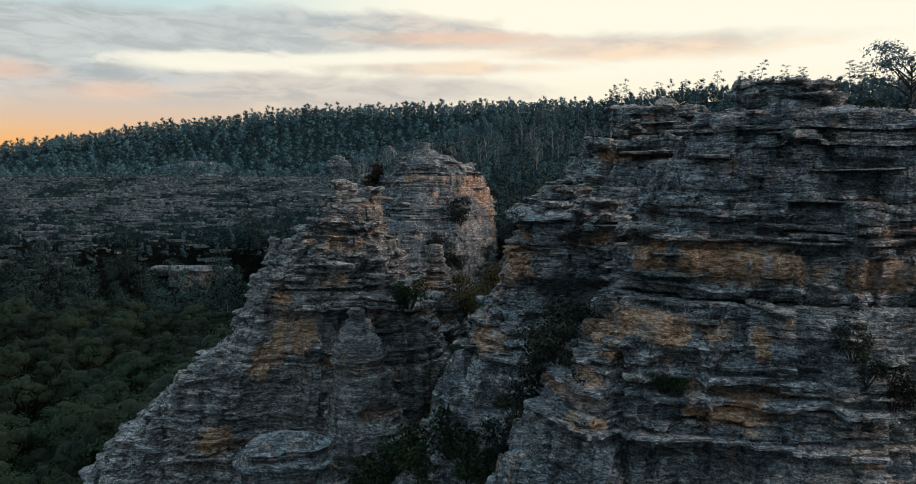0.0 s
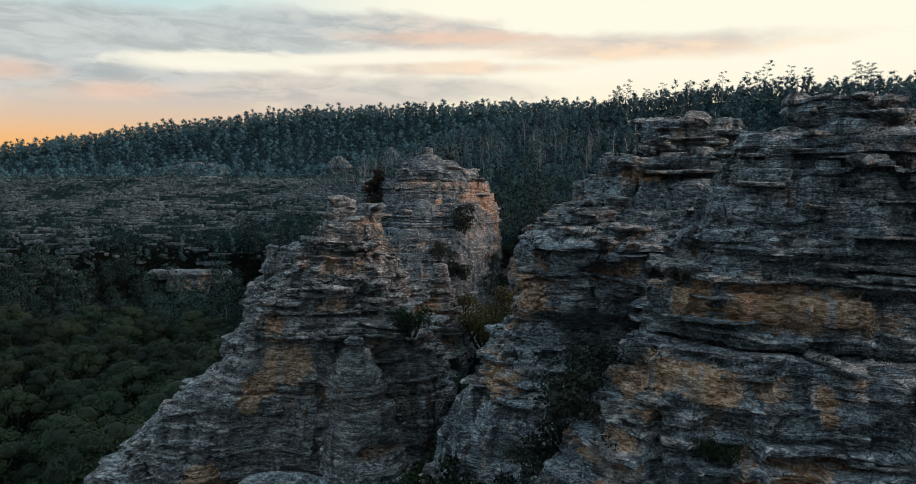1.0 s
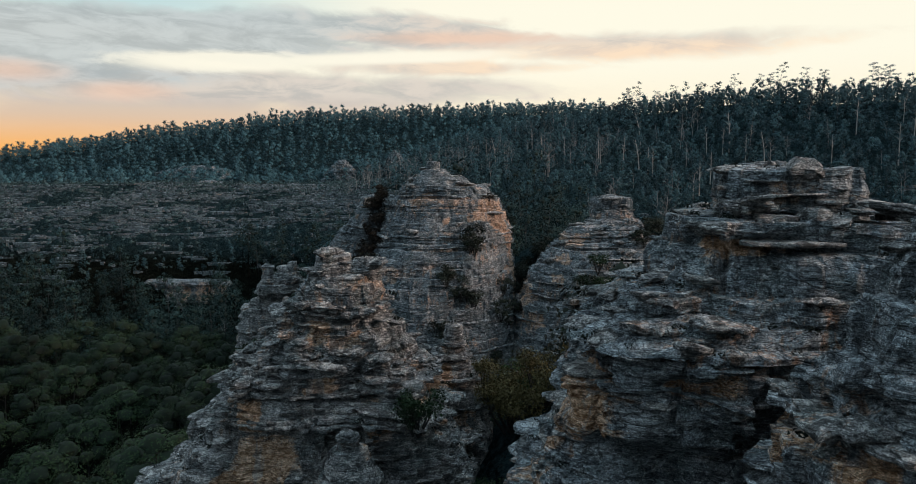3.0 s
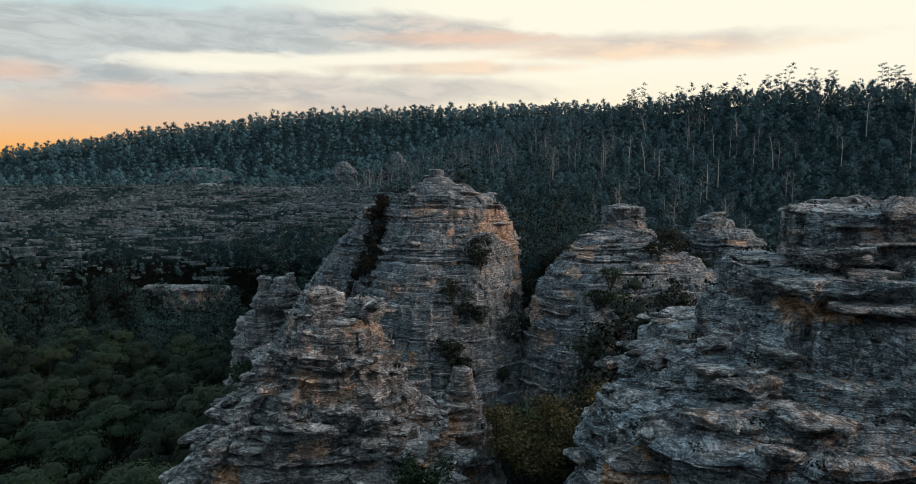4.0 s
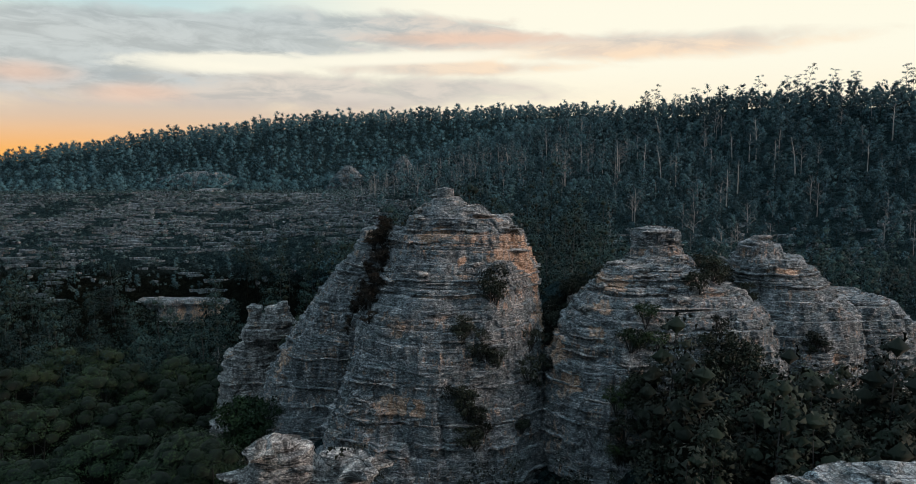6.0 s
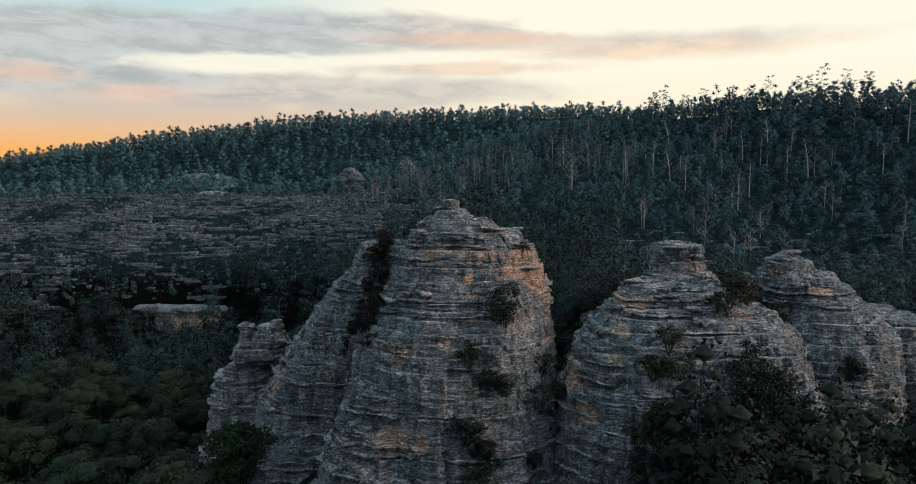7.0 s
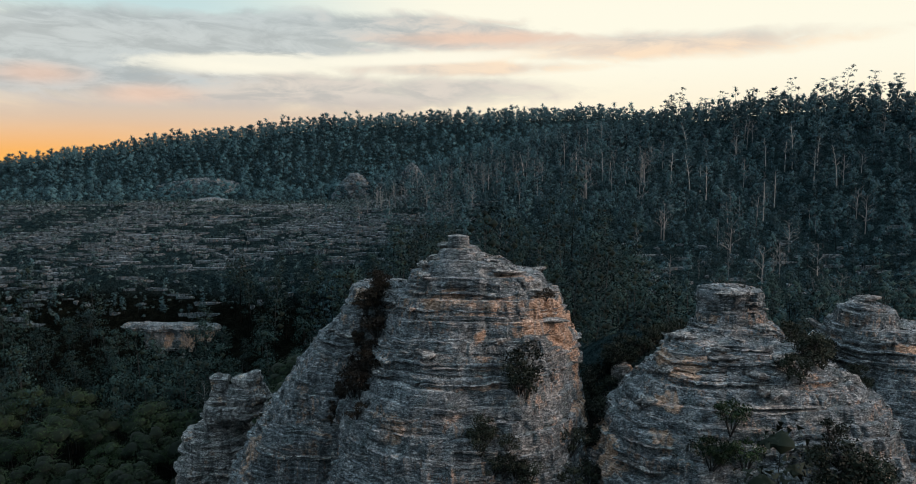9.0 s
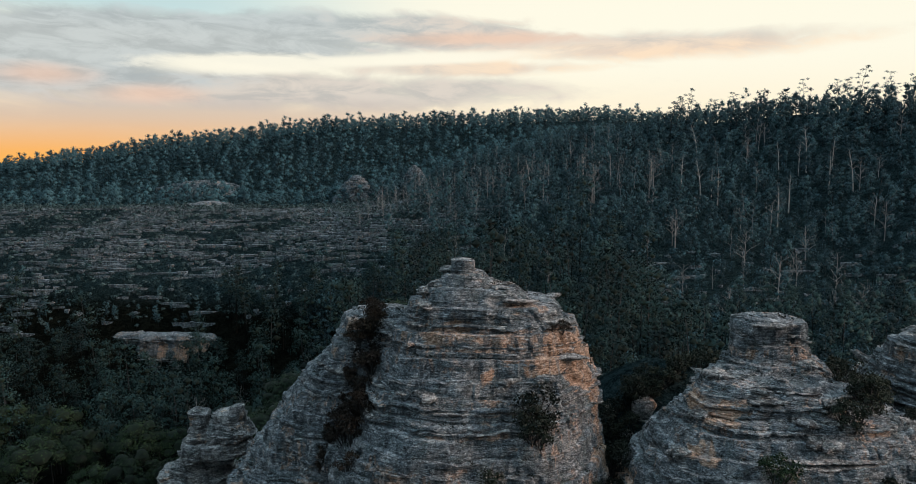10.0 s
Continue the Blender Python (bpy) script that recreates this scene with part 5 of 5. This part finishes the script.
def build_shrubs():
    rng = np.random.default_rng(31)
    green = Planter([shrub_kind(400 + i, LEAF_VALLEY, "leafy dark green shrub rooted in a rock cleft", 110, 0.085) for i in range(3)])
    dark = Planter([shrub_kind(410 + i, LEAF_SHRUB, "dense dark shrub clinging to the sandstone", 80, 0.10) for i in range(3)])
    brown = Planter([shrub_kind(420 + i, LEAF_DRY, "rust brown dry shrub in a rock gully", 80, 0.10) for i in range(2)])
    ochre = Planter([shrub_kind(430 + i, LEAF_OCHRE, "bushy ochre yellow shrub in the saddle between the rocks", 300, 0.045) for i in range(2)])
    # clefts and ledges: from, to, how many, size, kind
    clefts = [
        (-3.5, 37.4, 0.3, 36.2, 6, 1.0, green), (-4.6, 34.6, 1.2, 26.4, 12, 1.2, green), (1.8, 26.8, 3.4, 23.2, 8, 0.9, dark),
        (10.8, 19.2, 12.6, 19.0, 5, 0.5, dark), (5.8, 20.9, 6.8, 20.4, 3, 0.45, green), (-3.6, 89.9, 0.6, 89.4, 9, 0.9, dark),
        (-4.0, 87.6, -1.0, 87.2, 7, 1.0, dark), (-15.4, 97.4, -10.8, 100.8, 15, 0.9, brown), (2.0, 88.0, 6.4, 98.2, 9, 1.2, dark),
    ]
    more = [
        (6.4, 98.0, 9.0, 105.0, 9, 1.2, dark), (11.0, 86.4, 14.6, 90.2, 9, 1.1, green), (19.5, 92.6, 24.6, 99.2, 9, 1.1, dark),
        (38.0, 95.0, 43.5, 95.5, 6, 1.5, dark), (-28.5, 95.8, -24.0, 98.0, 9, 1.8, green), (-9.5, 83.6, 10.0, 82.5, 14, 1.2, dark), (-5.0, 84.0, 4.0, 82.6, 8, 2.0, green),
        (0.5, 66.0, 7.0, 72.0, 6, 1.3, brown), (1.2, 97.0, 3.2, 98.6, 3, 0.45, brown),
    ]
    foot = [
        (4.6, 102.0, 12.0, 110.0, 16, 1.0, dark), (9.0, 103.5, 23.0, 111.0, 22, 1.1, dark), (5.0, 106.0, 20.0, 114.0, 16, 1.2, dark), (22.5, 100.0, 25.0, 108.0, 8, 1.0, dark),
        (0.6, 44.2, 4.6, 44.6, 6, 1.7, ochre), (4.6, 46.0, 7.4, 49.0, 8, 1.6, dark), (2.0, 47.5, 5.0, 52.0, 7, 1.7, green), (-0.3, 92.3, 0.6, 92.8, 3, 1.2, dark),
        (-3.4, 86.8, -2.0, 87.4, 3, 1.4, dark), (12.2, 85.4, 13.6, 86.4, 6, 1.5, dark), (14.0, 84.0, 46.0, 86.5, 30, 2.3, dark), (13.0, 80.5, 40.0, 82.0, 22, 2.2, dark),
        (20.0, 87.2, 46.0, 91.0, 34, 1.7, dark), (15.0, 85.0, 24.0, 86.6, 12, 1.7, dark), (20.5, 89.5, 23.5, 88.6, 4, 1.4, dark), (30.6, 92.4, 32.6, 91.8, 4, 0.9, dark), (34.5, 92.2, 37.5, 91.6, 5, 1.0, dark), (25.4, 96.6, 26.8, 96.0, 4, 0.8, dark),
        (-32.5, 101.5, -25.5, 99.0, 9, 2.6, green), (-12.2, 93.8, -11.4, 101.8, 12, 1.1, brown), (3.0, 24.6, 4.6, 25.8, 4, 0.7, dark),
    ]
    for x0, y0, x1, y1, count, size, kind in clefts + more + foot:
        for i in range(count):
            f = (i + rng.uniform(0.1, 0.9)) / count
            x, y = x0 + (x1 - x0) * f + rng.normal(0, 0.3 * size), y0 + (y1 - y0) * f + rng.normal(0, 0.3 * size)
            kind.put(int(rng.integers(0, 9)), x, y, drop(x, y)[0] - 0.12 * size, rng.uniform(0, 360), size * rng.uniform(0.6, 1.15))
    small = tree_kind("small_gum_tree", "scraggly small gum tree on the cliff top", "tree", 440, 1.9, 1.5, 0.25, 18, 0.06, 0.42, 120, 0.06, BARK_DARK, LEAF_HILL, 0.6, 3)
    small.location = (15.4, 24.6, drop(15.4, 24.6)[0] - 0.1)
    # small tufts wherever a ledge holds soil
    spots = []
    for x0, x1, y0, y1, count in ((-20, 3, 36, 44, 260), (1, 16, 26, 38, 260), (-30, 46, 86, 106, 1500), (3, 22, 19, 24, 160)):
        for _ in range(count):
            x, y = rng.uniform(x0, x1), rng.uniform(y0, y1)
            z, up = drop(x, y)
            if up > 0.72 and z > 10:
                spots.append((x, y, z))
    tufts = []
    for x, y, z in spots:
        k = rng.uniform(0.07, 0.2)
        v, q = sprays(rng, np.array([[0, 0, 0.8], [0.9, 0.4, 0.6]]) * k, np.array([k, 0.8 * k]), 12, 0.34 * k, 0.8)
        tufts.append((v + np.array([x, y, z]), q))
    v, q = joined(tufts)
    tagged(new("ledge_plants", mesh_of("ledge_plants", v, q, [LEAF_SHRUB], smooth=True)), "small dark tufts growing on rock ledges", "undergrowth", kind="stuff")
    # thicket on the low ground between the pagodas
    p = scatter(rng, -16, 46, 46, 92, 2.7)
    p = p[~near_rock(p[:, 0], p[:, 1]) & (land(p[:, 0], p[:, 1]) > -6)]
    foot = scatter(rng, 13, 50, 71, 87, 2.6)
    foot = foot[foot[:, 1] < 87.5 - 0.12 * (foot[:, 0] - 13)]
    tall = [wood_template(460 + i, 4.6 + 0.9 * i, 1.5, 0.2, 9, 0.07, 0.8, 34, 0.17, 0.85, True, True) for i in range(4)]
    wood_of("gully_wood", "dark low trees crowding the foot of the pagodas", 15, foot, tall, LEAF_SHRUB, BARK_DARK, (1.0, 1.7), LEAF_INNER_SHADE)
    low = [wood_template(450 + i, 2.6 + 0.8 * i, 1.3, 0.3, 4, 0.06, 0.85, 60, 0.13, 0.8, False, True) for i in range(4)]
    wood_of("thicket", "dark thicket of tall shrubs between the pagodas", 12, p, low, LEAF_SHRUB, BARK_DARK, (0.6, 1.3))


def build_heath_ledges():
    rng = np.random.default_rng(21)
    p = scatter(rng, -240, 10, 220, 372, 1.9)
    p = p[(np.abs(p[:, 0]) < 0.67 * p[:, 1] + 10) & (rng.random(len(p)) < 0.85 * (0.12 + 1.25 * ramp(fbm(p[:, 0] / 14, p[:, 1] / 9, 0, 55), -0.3, 0.4)) * ramp(-p[:, 0], -5, 35) * (0.35 + 0.65 * ramp(p[:, 1], 232, 262)))]
    more = scatter(rng, 30, 150, 203, 238, 5.0)
    p = np.concatenate([p, more[rng.random(len(more)) < 0.6]])
    p = p[np.argsort(p[:, 1])]
    m = 7
    a = np.arange(m) / m * 2 * math.pi

    def plate(x, y, z, w, d, h):
        r = 1 + 0.28 * rng.normal(size=m)
        px, py = w * r * np.cos(a), d * r * np.sin(a)
        rows = [np.stack([x + px * f, y + py * f, z + dz + 0.06 * rng.normal(size=m)], 1) for f, dz in ((0.9, -0.9), (0.97, 0.15 * h), (1.0, h), (0.05, h * 1.15))]
        q = [(k * m + c, k * m + (c + 1) % m, (k + 1) * m + (c + 1) % m, (k + 1) * m + c) for k in range(3) for c in range(m)]
        return np.concatenate(rows), np.array(q)

    def size():
        return 0.6 + 4.4 * rng.random() ** 2.0, rng.uniform(0.3, 0.8), rng.uniform(0.12, 0.5)

    kinds = []
    for _ in range(24):
        v, q = plate(0, 0, 0.15, *size())
        kinds.append(mesh_of("ledge", v, q, [HEATHROCK], fresh=np.full(len(v), -0.1)))
    ground = bpy.data.objects["ground"]
    for k, (x, y) in enumerate(p[:300]):
        piece = under(new("ledge", kinds[k % 24]), ground)
        piece.location = (x, y, float(land(x, y)))
    far = [plate(x, y, float(land(x, y)) + 0.15, *size()) for x, y in p[300:]]
    v, q = joined(far)
    ob = new("heath_ledges", mesh_of("heath_ledges", v, q, [HEATHROCK], fresh=np.full(len(v), -0.1)))
    tagged(ob, "thin pale sandstone ledges stepping up the heath slope", "rock ledges", kind="stuff")


bpy.context.view_layer.update()
GRAPH = bpy.context.evaluated_depsgraph_get()
build_slabs()
build_shrubs()
build_plants()
build_heath_ledges()
